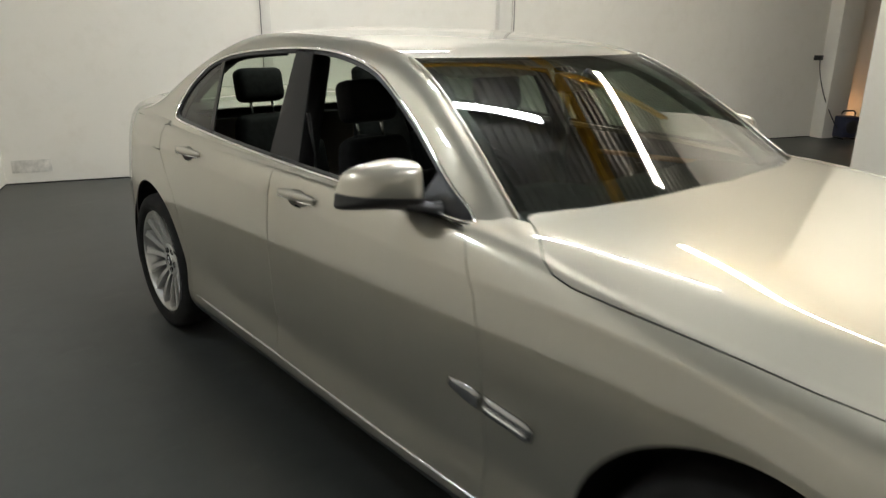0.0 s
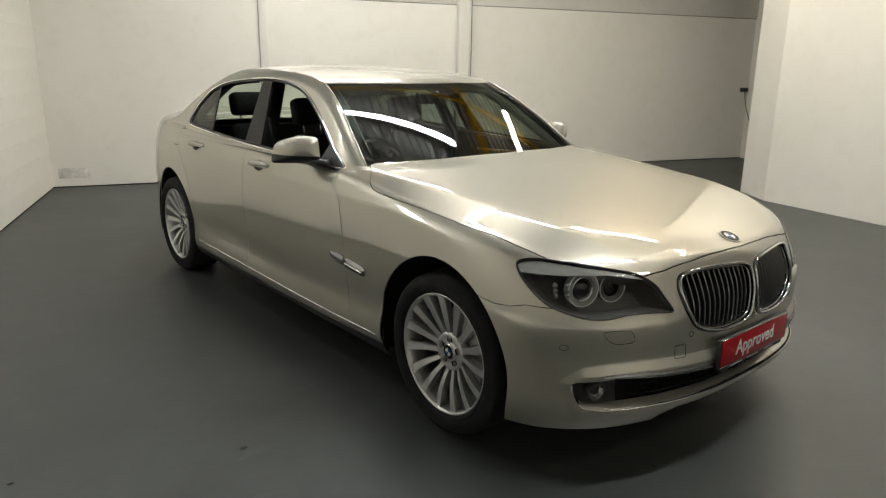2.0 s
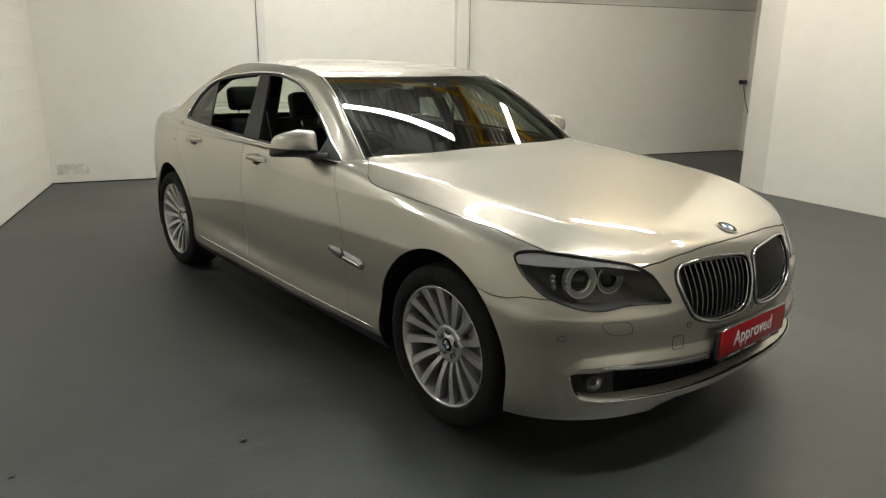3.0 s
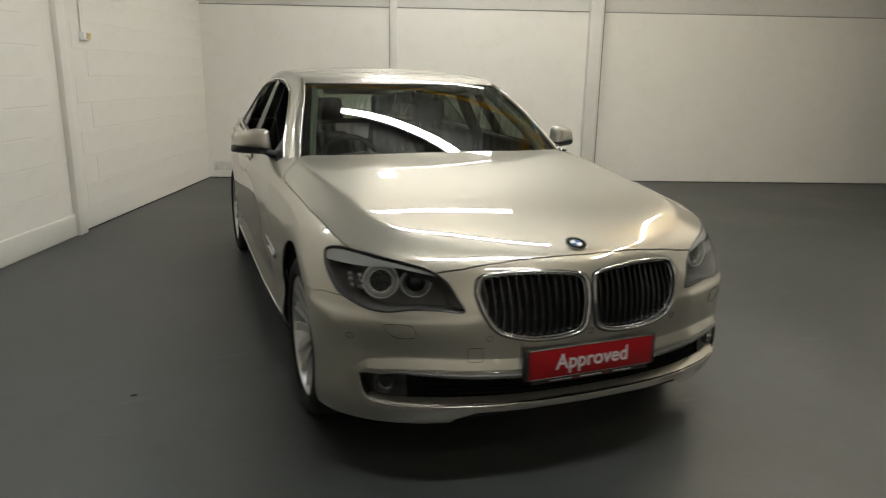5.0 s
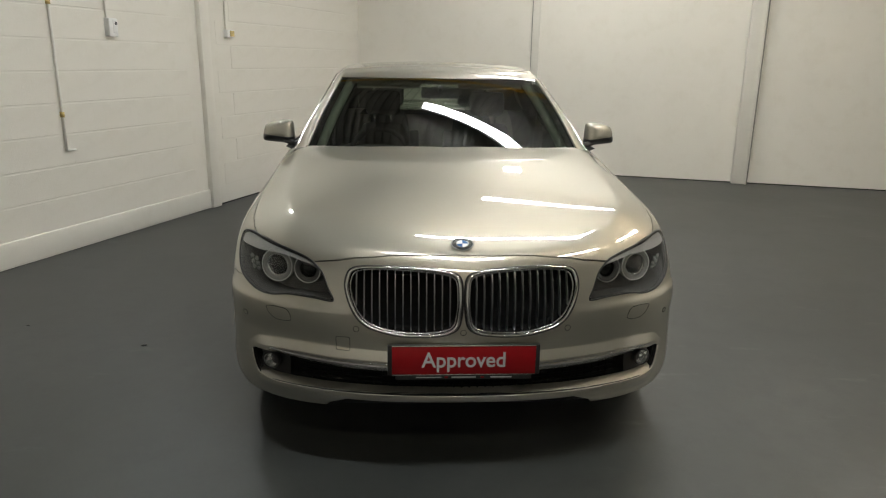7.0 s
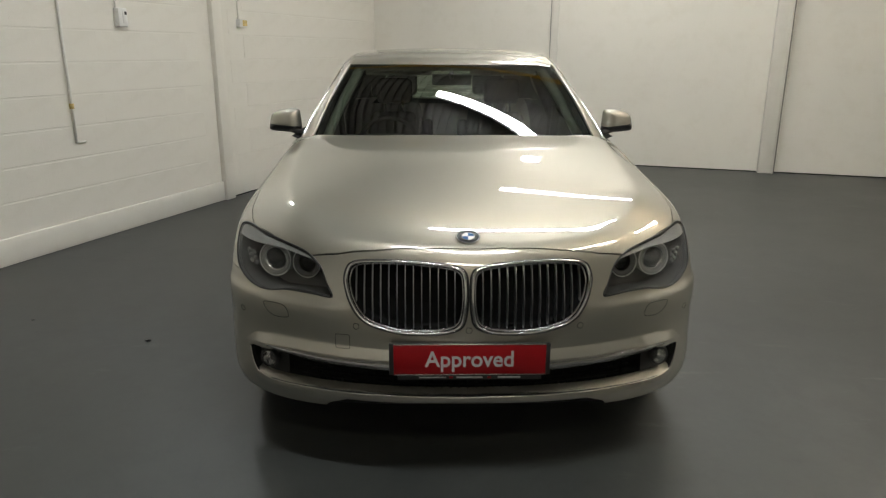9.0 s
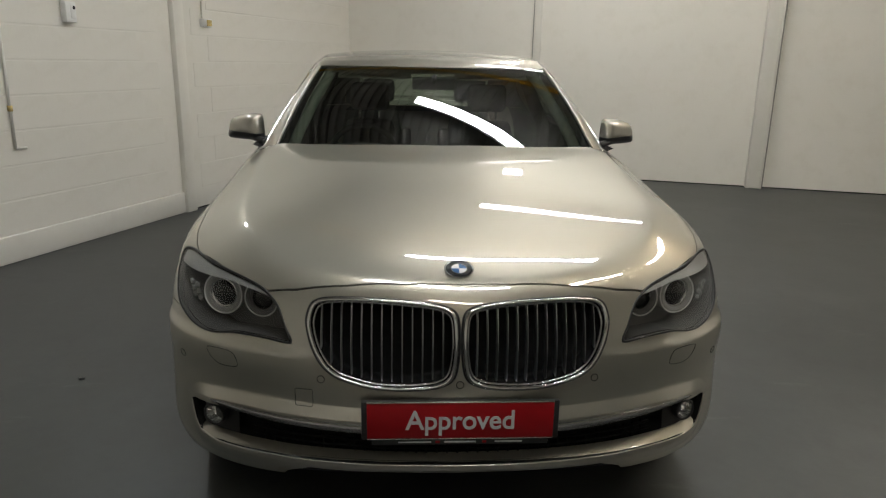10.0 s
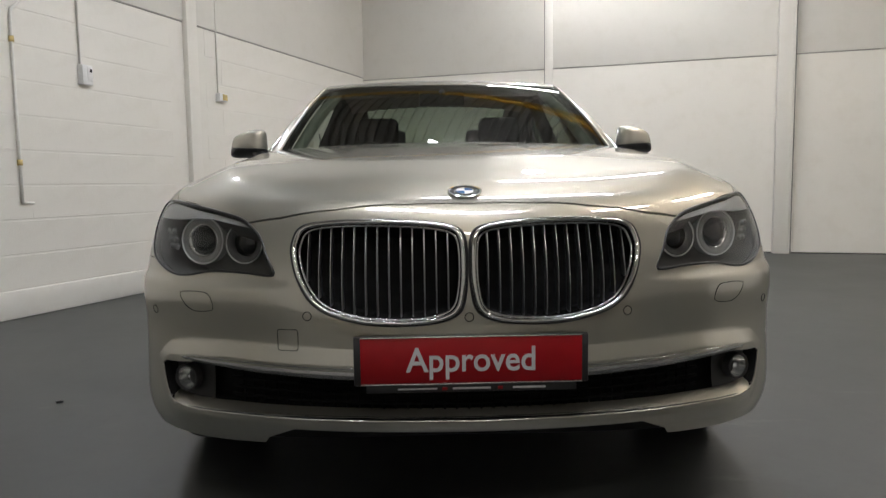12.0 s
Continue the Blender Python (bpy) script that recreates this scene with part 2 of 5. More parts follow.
def rounded(points, steps=6, tension=0.5):
    """A closed smooth outline through corner points (closed Catmull-Rom)."""
    p = np.asarray(points, float)
    out = []
    n = len(p)
    for i in range(n):
        a, b, c, d = p[i - 1], p[i], p[(i + 1) % n], p[(i + 2) % n]
        m0, m1 = (c - a) * tension, (d - b) * tension
        for s in range(steps):
            t = s / steps
            out.append((2 * t**3 - 3 * t**2 + 1) * b + (t**3 - 2 * t**2 + t) * m0 + (-2 * t**3 + 3 * t**2) * c + (t**3 - t**2) * m1)
    return np.array(out)


def box_bm(bm, size, at=(0, 0, 0), turn=None, bevel=0.0):
    m = Matrix.Translation(at) @ (turn.to_4x4() if turn else Matrix()) @ Matrix.Diagonal((*size, 1))
    made = bmesh.ops.create_cube(bm, size=1.0, matrix=m)
    if bevel:
        edges = {e for v in made["verts"] for e in v.link_edges}
        bmesh.ops.bevel(bm, geom=list(edges), offset=bevel, segments=2, affect="EDGES", profile=0.5)
    return bm


def tube_verts(path, radius, sides=8, closed=False, squash=1.0):
    """A tube along a path: verts and faces."""
    p = np.asarray(path, float)
    n = len(p)
    vs, fs = [], []
    up0 = np.array((0.03, 0.02, 1.0))
    for i in range(n):
        d = p[(i + 1) % n] - p[i - 1] if closed else p[min(i + 1, n - 1)] - p[max(i - 1, 0)]
        d = d / max(np.linalg.norm(d), 1e-9)
        a = np.cross(d, up0)
        if np.linalg.norm(a) < 0.1:
            a = np.cross(d, (1.0, 0, 0))
        a /= np.linalg.norm(a)
        b = np.cross(a, d)
        r = radius[i] if hasattr(radius, "__len__") else radius
        for s in range(sides):
            w = 2 * math.pi * s / sides
            vs.append(p[i] + r * (math.cos(w) * a + squash * math.sin(w) * b))
    m = n if closed else n - 1
    for i in range(m):
        for s in range(sides):
            j = (i + 1) % n
            fs.append((i * sides + s, i * sides + (s + 1) % sides, j * sides + (s + 1) % sides, j * sides + s))
    if not closed:
        fs.append(tuple(range(sides))[::-1])
        fs.append(tuple((n - 1) * sides + s for s in range(sides)))
    return vs, fs


def lathe(profile, steps, axis="x"):
    """A ring or disc turned about the x axis from (x, r) pairs."""
    vs, fs = [], []
    m = len(profile)
    for i in range(steps):
        w = 2 * math.pi * i / steps
        for x, r in profile:
            vs.append((x, r * math.cos(w), r * math.sin(w)))
    for i in range(steps):
        j = (i + 1) % steps
        for k in range(m - 1):
            fs.append((i * m + k, i * m + k + 1, j * m + k + 1, j * m + k))
    return vs, fs


# ---------------------------------------------------------------- the room
CEILING = 4.5
CORNER = Vector((-0.92, 7.42, 0))
LEFT_DIR = Vector((-2.12, -5.39, 0)).normalized()     # along the side wall, towards the camera
BACK_DIR = Vector((10.21, -3.42, 0)).normalized()     # along the back wall


def slab(name, a, b, z0, z1, thick, mat, label, category):
    """An upright wall from a to b; thick goes to the right-hand side of the way from a to b (negative: left)."""
    a, b = Vector(a), Vector(b)
    d = (b - a).normalized()
    nrm = Vector((d.y, -d.x, 0)) * thick
    vs = [a, b, b + nrm, a + nrm]
    vs = [(v.x, v.y, z) for z in (z0, z1) for v in vs]
    bm = bmesh.new()
    bv = [bm.verts.new(v) for v in vs]
    for f in ((0, 1, 2, 3), (4, 5, 6, 7), (0, 1, 5, 4), (1, 2, 6, 5), (2, 3, 7, 6), (3, 0, 4, 7)):
        bm.faces.new([bv[i] for i in f])
    bmesh.ops.recalc_face_normals(bm, faces=bm.faces)
    return tagged(part(name, bm, mat, None, smooth=False), label, category, kind="structure")


bm = bmesh.new()
bmesh.ops.create_grid(bm, x_segments=1, y_segments=1, size=1, matrix=Matrix.Translation((2, 0, 0)) @ Matrix.Diagonal((18, 18, 1, 1)))
tagged(part("floor", bm, FLOOR, None, smooth=False), "grey painted concrete floor, scuffed and slightly glossy", "floor", kind="structure")


def along(side_dir, s, out=0.0, z=0.0):
    """A place on a wall: s metres from the corner, out metres into the room."""
    n = Vector((-side_dir.y, side_dir.x, 0))
    if n.dot(Vector((1.5, 0, 0)) - CORNER) < 0:
        n = -n
    p = CORNER + side_dir * s + n * out
    return Vector((p.x, p.y, z))


def strip(name, side_dir, s0, s1, z0, z1, d0, d1, mat, bevel=0.006):
    """A box on a wall between two distances along it, standing from d0 to d1 off the wall."""
    a, b = along(side_dir, s0), along(side_dir, s1)
    c = along(side_dir, (s0 + s1) / 2, (d0 + d1) / 2, (z0 + z1) / 2)
    bm = bmesh.new()
    box_bm(bm, (abs(s1 - s0), abs(d1 - d0), z1 - z0), bevel=bevel)
    ob = part(name, bm, mat, None)
    ob.matrix_basis = Matrix.Translation(c) @ Matrix.Rotation(math.atan2(side_dir.y, side_dir.x), 4, "Z")
    return ob


COURSE = .2405
left_end = CORNER + LEFT_DIR * 13.5
back_end = CORNER + BACK_DIR * 13.0
wall_west = slab("wall_west", CORNER + LEFT_DIR * 0, left_end, 0, CEILING + .05, 0.25, WALL, "white painted blockwork side wall, scuffed near the floor", "wall")
wall_north = slab("wall_north", CORNER - BACK_DIR * .2, back_end, 0, CEILING + .05, -0.25, WALL, "white painted back wall with pillars and a grey stain", "wall")
# two out-of-view walls added to close the room and hold its light
slab("wall_south", left_end - BACK_DIR * .3, left_end + BACK_DIR * 14, 0, CEILING + .05, 0.25, WALL, "plain white end wall, out of view, closing the room", "wall")
slab("wall_east", back_end, back_end + LEFT_DIR * 14, 0, CEILING + .05, -0.25, WALL, "plain white far wall, out of view, closing the room", "wall")
for n, (a, b) in enumerate((((5.95, 2.23), (5.56, 1.74)), ((5.56, 1.74), (4.62, -2.1)))):
    slab("wall_partition_%d" % (n + 1), (*a, 0), (*b, 0), 0, CEILING + .02, -0.16, WALLUP, "smooth white partition wall with a free end", "wall")

GAPGREY = simple("joint_and_shade_grey", (.24, .235, .215), .9, var=.2)
# upper sheeting above a shadow gap, pillars and cover strips
for nm, d, s0, s1, zl in (("trim_west", LEFT_DIR, .0, 13.4, 2.372), ("trim_north", BACK_DIR, .0, 13.0, 2.337)):
    tagged(strip(nm, d, s0, s1, zl + .012, CEILING, -.01, .014, WALLUP), "white upper wall sheeting above a dark gap", "wall sheeting", kind="structure")
    # the shade under the sheeting's edge is put in as a grey strip
    tagged(strip(nm + "_gap", d, s0, s1, zl + .003, zl + .012, -.02, .0022, GAPGREY, 0), "grey strip painted as shade under the sheeting", "gap", kind="structure")
tagged(strip("wall_pillar_west", LEFT_DIR, 3.53, 3.67, 0, CEILING, -.01, .055, WALL, .008), "slim white painted pillar on the side wall", "pillar", kind="structure")
tagged(strip("wall_pillar_north", BACK_DIR, 5.295, 5.46, 0, CEILING, -.01, .10, WALLUP, .008), "white steel pillar against the back wall", "pillar", kind="structure")
tagged(strip("wall_pillar_flange", BACK_DIR, 5.455, 5.472, 0, CEILING, .0, .125, WALLUP, .003), "pillar flange", "pillar", kind="structure")
# grey strip stands in for the pillar's shade on its right side
tagged(strip("wall_pillar_shade", BACK_DIR, 5.473, 5.487, 0, CEILING, .0, .118, GAPGREY, 0), "grey strip painted as shade beside the steel pillar", "joint", kind="structure")
tagged(strip("wall_pillar_far", BACK_DIR, 10.78, 11.22, 0, CEILING, -.01, .22, WALL, .01), "white pillar lit by a warm glow", "pillar", kind="structure")
tagged(strip("trim_seam", BACK_DIR, 2.555, 2.655, 0, CEILING, .0, .022, WALLUP, .004), "white cover strip on the back wall", "cover strip", kind="structure")
tagged(strip("trim_seam_edge", BACK_DIR, 2.548, 2.554, 0, CEILING, .0, .024, GAPGREY, 0), "dark joint beside the cover strip", "joint", kind="structure")
tagged(strip("baseboard", LEFT_DIR, 3.66, 13.4, 0, .195, -.01, .022, WALL, .010), "white painted plinth along the side wall", "plinth", kind="structure")
# thin black strips where the walls meet the floor
tagged(strip("baseboard_edge", BACK_DIR, .0, 13.0, 0, .012, -.01, .004, VOID, 0), "thin dark line at the foot of the wall", "dirt line", kind="structure")
tagged(strip("baseboard_edge_west", LEFT_DIR, .0, 3.5, 0, .010, -.01, .004, VOID, 0), "thin dark line at the foot of the wall", "dirt line", kind="structure")
stain = simple("grey_wall_stain", (.62, .60, .55), .6, var=.25, scale=12)
# thin grey plate for the dirt stain near the corner
tagged(strip("wall_stain_patch", BACK_DIR, .07, .42, .11, .235, -.004, .0035, stain, .002), "grey dirt stain low on the wall", "patch", kind="structure")

# ---------------------------------------------------------------- lamps under the roof
LZ = 4.24


def tube_lamp(a, b, tube):
    a, b = Vector(a), Vector(b)
    d = b - a
    mid = (a + b) / 2
    turn = Matrix.Rotation(math.atan2(d.y, d.x), 4, "Z")
    lamp = tagged(new("tube_light"), "white batten fitting with a lit white diffuser", "ceiling light", "tube lights under the roof")
    lamp.matrix_basis = Matrix.Translation(mid) @ turn
    bm = bmesh.new()
    box_bm(bm, (d.length + .04, .145, .045), (0, 0, .055), bevel=.006)
    part("batten", bm, WHITEMETAL, lamp)
    bm = bmesh.new()
    box_bm(bm, (d.length, .13, .05), (0, 0, .005), bevel=.016)
    part("tube", bm, tube, lamp, "lit diffuser")
    for s in (-1, 1):
        v, f = tube_verts([(s * d.length * .35, 0, .07), (s * d.length * .35, 0, CEILING - LZ + .03)], .008, 6)
        make("hanger", v, f, WHITEMETAL, lamp)
    for s in (-1, 1):
        bm = bmesh.new()
        box_bm(bm, (.02, .135, .075), (s * (d.length / 2 + .012), 0, .02), bevel=.004)
        part("end_cap", bm, WHITEMETAL, lamp)
    return lamp


# the last tube is out of view, added as front fill
for a, b in (
    ((-.12, 2.48), (2.18, 1.58)), ((.85, 5.42), (2.95, 4.75)), ((-1.2, -1.15), (1.1, -1.85)),
    ((3.58, .60), (4.72, 3.05)),
    ((2.6, -2.0), (3.25, -.35)), ((-.5, -4.2), (1.2, -4.75)),
):
    tube_lamp((*a, LZ), (*b, LZ), FILLTUBE if a[1] < -3 else WARMTUBE if a[0] > 3 else SIDETUBE if a[0] > 2 else OLDTUBE if a[1] > 3.5 else TUBE)
bm = bmesh.new()
for x in np.arange(-8, 14, .14):
    pts = [(x, 0), (x + .070, 0), (x + .083, .055), (x + .127, .055), (x + .14, 0)]
    for (x0, z0), (x1, z1) in zip(pts, pts[1:]):
        q = [bm.verts.new((x0, -17, z0)), bm.verts.new((x1, -17, z1)), bm.verts.new((x1, 12, z1)), bm.verts.new((x0, 12, z0))]
        bm.faces.new(q)
bmesh.ops.remove_doubles(bm, verts=bm.verts, dist=1e-4)
ceiling = tagged(part("ceiling", bm, CEIL, None, smooth=False), "ribbed pale steel roof sheeting", "ceiling", kind="structure")
ceiling.matrix_basis = pose(1, 0, CEILING, 0, 0, -20)

FLOODLENS = emit_mat("floodlight_lens", (0.90, 0.97, 1.0), 95.0)
SPOTLENS = emit_mat("dim_floodlight_lens", (1.0, 0.98, 0.93), 95.0)


def floodlight(at, aim, wall_way, lens):
    flood = tagged(new("floodlight"), "lit square floodlight in a dark housing, fixed high on the wall", "floodlight", "floodlights on the walls")
    flood.matrix_basis = look(at, aim)
    part("housing", box_bm(bmesh.new(), (.31, .23, .09), (0, 0, .052), bevel=.012), BLACK, flood)
    part("lens", box_bm(bmesh.new(), (.27, .19, .008), (0, 0, .002), bevel=.002), lens, flood, "lit glass front")
    part("visor", box_bm(bmesh.new(), (.31, .008, .05), (0, -.115, -.012), bevel=.002), BLACK, flood)
    back = flood.matrix_basis.inverted() @ (Vector(at) + Vector(wall_way))
    for s in (-1, 1):
        v, f = tube_verts([(s * .165, 0, .05), (s * .165, back.y * .4, .12), (back.x * .7 + s * .05, back.y, back.z)], .010, 6)
        make("bracket", v, f, BLACK, flood)


floodlight((1.40, 6.44, 3.57), (0.9, 2.0, 0.5), (.05, .16, 0), SPOTLENS)
floodlight((-2.44, 3.10, 3.60), (.2, -.8, 0.3), (-.20, .05, 0), FLOODLENS)

# ---------------------------------------------------------------- the car: surfaces
# x across (mirrored), y towards the tail, front axle at y = 0.
OUT_XY = [(0, -.866), (.40, -.833), (.736, -.690), (.903, -.495), (.944, 0), (.949, .75), (.951, 1.9), (.940, 3.05), (.842, 3.70), (.66, 4.05), (0, 4.19)]
SPINE_Y = [-.52, -.42, -.22, -.04, .24, .56, 1.9, 3.2, 3.60, 3.75, 3.80]
# rows from the sill over the shoulder towards the centre line: metres inwards, and height
FRONT_IN = [
    (.052, .030, .016, .011, .010, .016, .040, .082, .148),
    (.050, .028, .018, .016, .018, .034, .072, .108, .188),
    (.034, .018, .014, .012, .013, .024, .066, .122, .260),
    (.020, .004, .0, .002, .003, .015, .050, .103, .252),
    (.030, .004, .012, .005, .0, .003, .026, .072, .215),
    (.050, .008, .018, .010, .003, .0, .016, .058, .180),
]
REAR_IN = [
    (.053, .008, .019, .011, .004, .0, .012, .052, .110),
    (.050, .015, .008, .005, .002, .0, .009, .062, .190),
    (.050, .010, .0, .0, .0, .010, .030, .090, .220),
    (.050, .010, .0, .0, .0, .010, .020, .050, .140),
    (.060, .020, .0, .0, .0, .010, .020, .050, .120),
]
FRONT_Z = [
    (.252, .282, .410, .460, .491, .66, .76, .825, .862, .907),
    (.246, .276, .410, .462, .493, .66, .75, .815, .866, .929),
    (.230, .262, .400, .450, .486, .66, .755, .829, .893, .965),
    (.224, .270, .365, .425, .475, .66, .77, .852, .914, .993),
    (.21, .30, .42, .50, .60, .72, .870, .916, .962, 1.031),
    (.21, .28, .42, .51, .62, .76, .915, .990, 1.042, 1.056),
]
REAR_Z = [
    (.21, .28, .42, .52, .63, .78, .940, 1.036, 1.050, 1.055),
    (.22, .30, .45, .54, .65, .80, .958, 1.065, 1.10, 1.11),
    (.24, .33, .47, .55, .66, .80, .94, 1.070, 1.105, 1.125),
    (.26, .34, .48, .56, .66, .80, .94, 1.045, 1.10, 1.13),
    (.27, .35, .48, .56, .66, .80, .94, 1.045, 1.11, 1.13),
]
_xy = np.array(OUT_XY)
_arc = np.r_[0, np.cumsum(np.hypot(*np.diff(_xy, axis=0).T))]
_even = np.r_[-_arc[2], -_arc[1], _arc]      # mirrored stations keep the nose smooth across the centre line


def _sym(rows, flip=1.0):
    rows = np.asarray(rows, float).reshape(len(_arc), -1)
    m = rows[[2, 1]] * np.r_[flip, np.ones(rows.shape[1] - 1)]
    return spline(_even, np.concatenate([m, rows]))


_out, _spy, _rin, _rz = _sym(_xy, -1.0), _sym(SPINE_Y), _sym(FRONT_IN + REAR_IN), _sym(FRONT_Z + REAR_Z)


def _station(u):
    return np.interp(u, range(len(_arc)), _arc)


def with_normals(res, faces, nu, nv):
    p = res[:, :3].reshape(nu, nv, 3)
    n = np.cross(np.gradient(p, axis=0), np.gradient(p, axis=1))
    n /= np.maximum(np.linalg.norm(n, axis=2, keepdims=True), 1e-9)
    return np.column_stack([res, n.reshape(-1, 3)]), faces


# outline of the lower air intake: half width, height
INTAKE = [(.0, .316), (.30, .319), (.58, .320), (.72, .316), (.772, .316), (.792, .328), (.806, .362), (.815, .398), (.815, .416), (.800, .424), (.76, .430), (.70, .440), (.597, .446), (.316, .438), (.0, .432), (-.05, .43), (-.05, .316)]
f_intake = outside(INTAKE)
# outline of one kidney grille: half width, height
GRILLE = rounded([(.422, .718), (.419, .748), (.407, .772), (.377, .785), (.303, .792), (.184, .792), (.080, .785), (.029, .772), (.014, .742), (.0125, .663), (.021, .602), (.039, .577), (.080, .562), (.155, .555), (.244, .558), (.333, .580), (.377, .611), (.407, .663)], 4, .42)
f_grille = outside(GRILLE)

# bonnet crease and wing joint: y, half width, height
CREASE = ((-.75, -.66, -.58, -.48, -.33, 0, .275, .415, .66), (.44, .505, .575, .640, .697, .740, .768, .785, .800), (.828, .858, .887, .914, .941, .978, 1.003, 1.016, 1.036))
SEAM = ((-.60, -.46, -.30, -.10, .12, .34, .50, .70), (.752, .815, .846, .864, .875, .886, .884, .850), (.812, .848, .882, .907, .928, .948, .968, 1.02))
_crease, _seam = (spline(c[0], np.transpose(c[1:])) for c in (CREASE, SEAM))
_crown = spline((-.75, -.60, -.42, -.22, -.04, .24, .56, .75), (.845, .893, .932, .966, .993, 1.028, 1.056, 1.068))


def body(u0, u1, nu, v0, v1, nv, plain=False):
    """Rows x, y, z, u, v, outward normal over a stretch of the half body; u counts stations, v counts rows."""
    res = []
    for u in np.linspace(u0, u1, nu):
        s = _station(u)
        o, sy = _out(s)[0], _spy(s)[0, 0]
        way = np.array((-o[0], sy - o[1]))
        far = np.hypot(*way)
        tin = np.r_[_rin(s)[0] / far, 1.0]
        pts = np.stack([o[0] + way[0] * tin, o[1] + way[1] * tin, _rz(s)[0]], 1)
        knots = np.r_[0, np.cumsum(np.linalg.norm(np.diff(pts, axis=0), axis=1) ** 0.75)]
        v = np.linspace(v0, v1, nv)
        at = np.interp(v, range(10), knots)
        q = spline(knots, pts)(at)
        edge = np.clip((u - 3.4) / .9, 0, 1) * np.clip((8.2 - u) / .8, 0, 1)
        if edge > 0:
            # along wings and doors the shoulder breaks at row 6
            low, high = spline(knots[:7], pts[:7])(at), spline(knots[6:], pts[6:])(at)
            q = q + edge * (np.where((at <= knots[6])[:, None], low, high) - q)
        if u < 3.4:
            # under the headlamps the bumper steps out into a narrow shelf
            ease = lambda t: np.clip(t, 0, 1) ** 2 * (3 - 2 * np.clip(t, 0, 1))
            step = .011 * ease((.660 - q[:, 2]) / .030) * ease((q[:, 2] - .50) / .11) * ease((u - .95) / .4) * ease((3.4 - u) / .5)
            # and a raised frame with a crisp outer edge runs round the lower intake
            step += .015 * np.clip((.053 - .026 * ease((q[:, 0] - .775) / .055) - f_intake(q[:, [0, 2]])) / .036, 0, 1) * ease((3.3 - u) / .4) * np.clip((q[:, 2] - .235) / .03, 0, 1) * (1 - .7 * ease((q[:, 0] - .715) / .09))
            q[:, :2] -= way / far * step[:, None]
        if not plain:
            # one even sweep over the whole bonnet
            calm = np.clip((v - 7.15) / .75, 0, 1)
            calm = calm * calm * (3 - 2 * calm) * np.clip((.90 - q[:, 1]) / .22, 0, 1)
            q[:, 2] += calm * (sweep_terms(q[:, 0], q[:, 1]) @ SWEEP - q[:, 2])
        if not plain:
            # a flat crown between two sharp creases, and a steeper facet from each crease down to the wing
            y = q[:, 1]
            xk, zk = _crease(np.clip(y, -.80, .75)).T
            xs, zs = _seam(np.clip(y, -.65, .75)).T
            zc = _crown(y)[:, 0]
            r = q[:, 0] / xk
            crown = zc - (zc - zk) * (.35 * r**2 + .65 * r**4)
            facet = zk + (zs - zk) * (q[:, 0] - xk) / np.maximum(xs - xk, .02) + .10 * (q[:, 0] - xk) * (xs - q[:, 0])
            d = (crown - facet) / .0035
            low = np.minimum(crown, facet) - .0035 * np.log1p(np.exp(-np.abs(d)))
            w = np.clip((xs + .004 - q[:, 0]) / .035, 0, 1) * np.clip((y + .70) / .26, 0, 1) * np.clip((.80 - y) / .15, 0, 1) * np.clip((v - 6.2) / .3, 0, 1)
            w = w * w * (3 - 2 * w)
            q[:, 2] += w * (low - q[:, 2])
            q[:, 2] += .006 * np.clip((y - .40 - .5 * q[:, 0] ** 2) / .17, 0, 1.3) ** 2 * w * np.clip((xk - q[:, 0]) / .08, 0, 1)
        res.append(np.column_stack([q, np.full(nv, u), v]))
    return with_normals(np.concatenate(res), grid_faces(nu, nv), nu, nv)


def sweep_terms(x, y):
    return np.stack([x ** (2 * i) * y**j for i in range(5) for j in range(6) if i + j <= 5], 1)


SWEEP = np.zeros(20)
_b = body(0, 5.2, 120, 7.3, 9, 40, True)[0]
_b = _b[_b[:, 1] < .68]
SWEEP = np.linalg.lstsq(sweep_terms(_b[:, 0], _b[:, 1]), _b[:, 2], rcond=None)[0]


# greenhouse: roof rail, centre line and belt along the car
GH = [0, .5, 1, 1.5, 2, 3, 3.6, 4.3]
RAIL = [(.770, .735, 1.022), (.695, 1.04, 1.236), (.624, 1.36, 1.402), (.626, 1.66, 1.460), (.630, 1.98, 1.476), (.626, 2.62, 1.434), (.634, 3.02, 1.310), (.65, 3.42, 1.11)]
MID = [(0, .60, 1.035), (0, .93, 1.235), (0, 1.25, 1.403), (0, 1.52, 1.467), (0, 1.90, 1.502), (0, 2.55, 1.470), (0, 2.95, 1.352), (0, 3.50, 1.12)]
BELT = [(.874, .74, .972), (.887, 1.00, .992), (.893, 1.36, 1.010), (.896, 1.66, 1.022), (.896, 1.98, 1.034), (.888, 2.62, 1.046), (.872, 3.02, 1.056), (.84, 3.42, 1.072)]
_rail, _mid, _belt = spline(GH, RAIL), spline(GH, MID), spline(GH, BELT)


def roof(s0, s1, ns, q0, q1, nq):
    """Rows x, y, z, s, q of the windscreen, roof and rear window strip; q: 0 centre, 1 rail."""
    res = []
    for s in np.linspace(s0, s1, ns):
        r, m = _rail(s)[0], _mid(s)[0]
        q = np.linspace(q0, q1, nq)
        w = 0.75 * q**2 + 0.25 * q**6
        res.append(np.column_stack([q * r[0], m[1] + (r[1] - m[1]) * q**2, m[2] + (r[2] - m[2]) * w, np.full(nq, s), q]))
    rows, faces = with_normals(np.concatenate(res), grid_faces(ns, nq), ns, nq)
    rows[:, 5:8] *= -1
    return rows, [f[::-1] for f in faces]


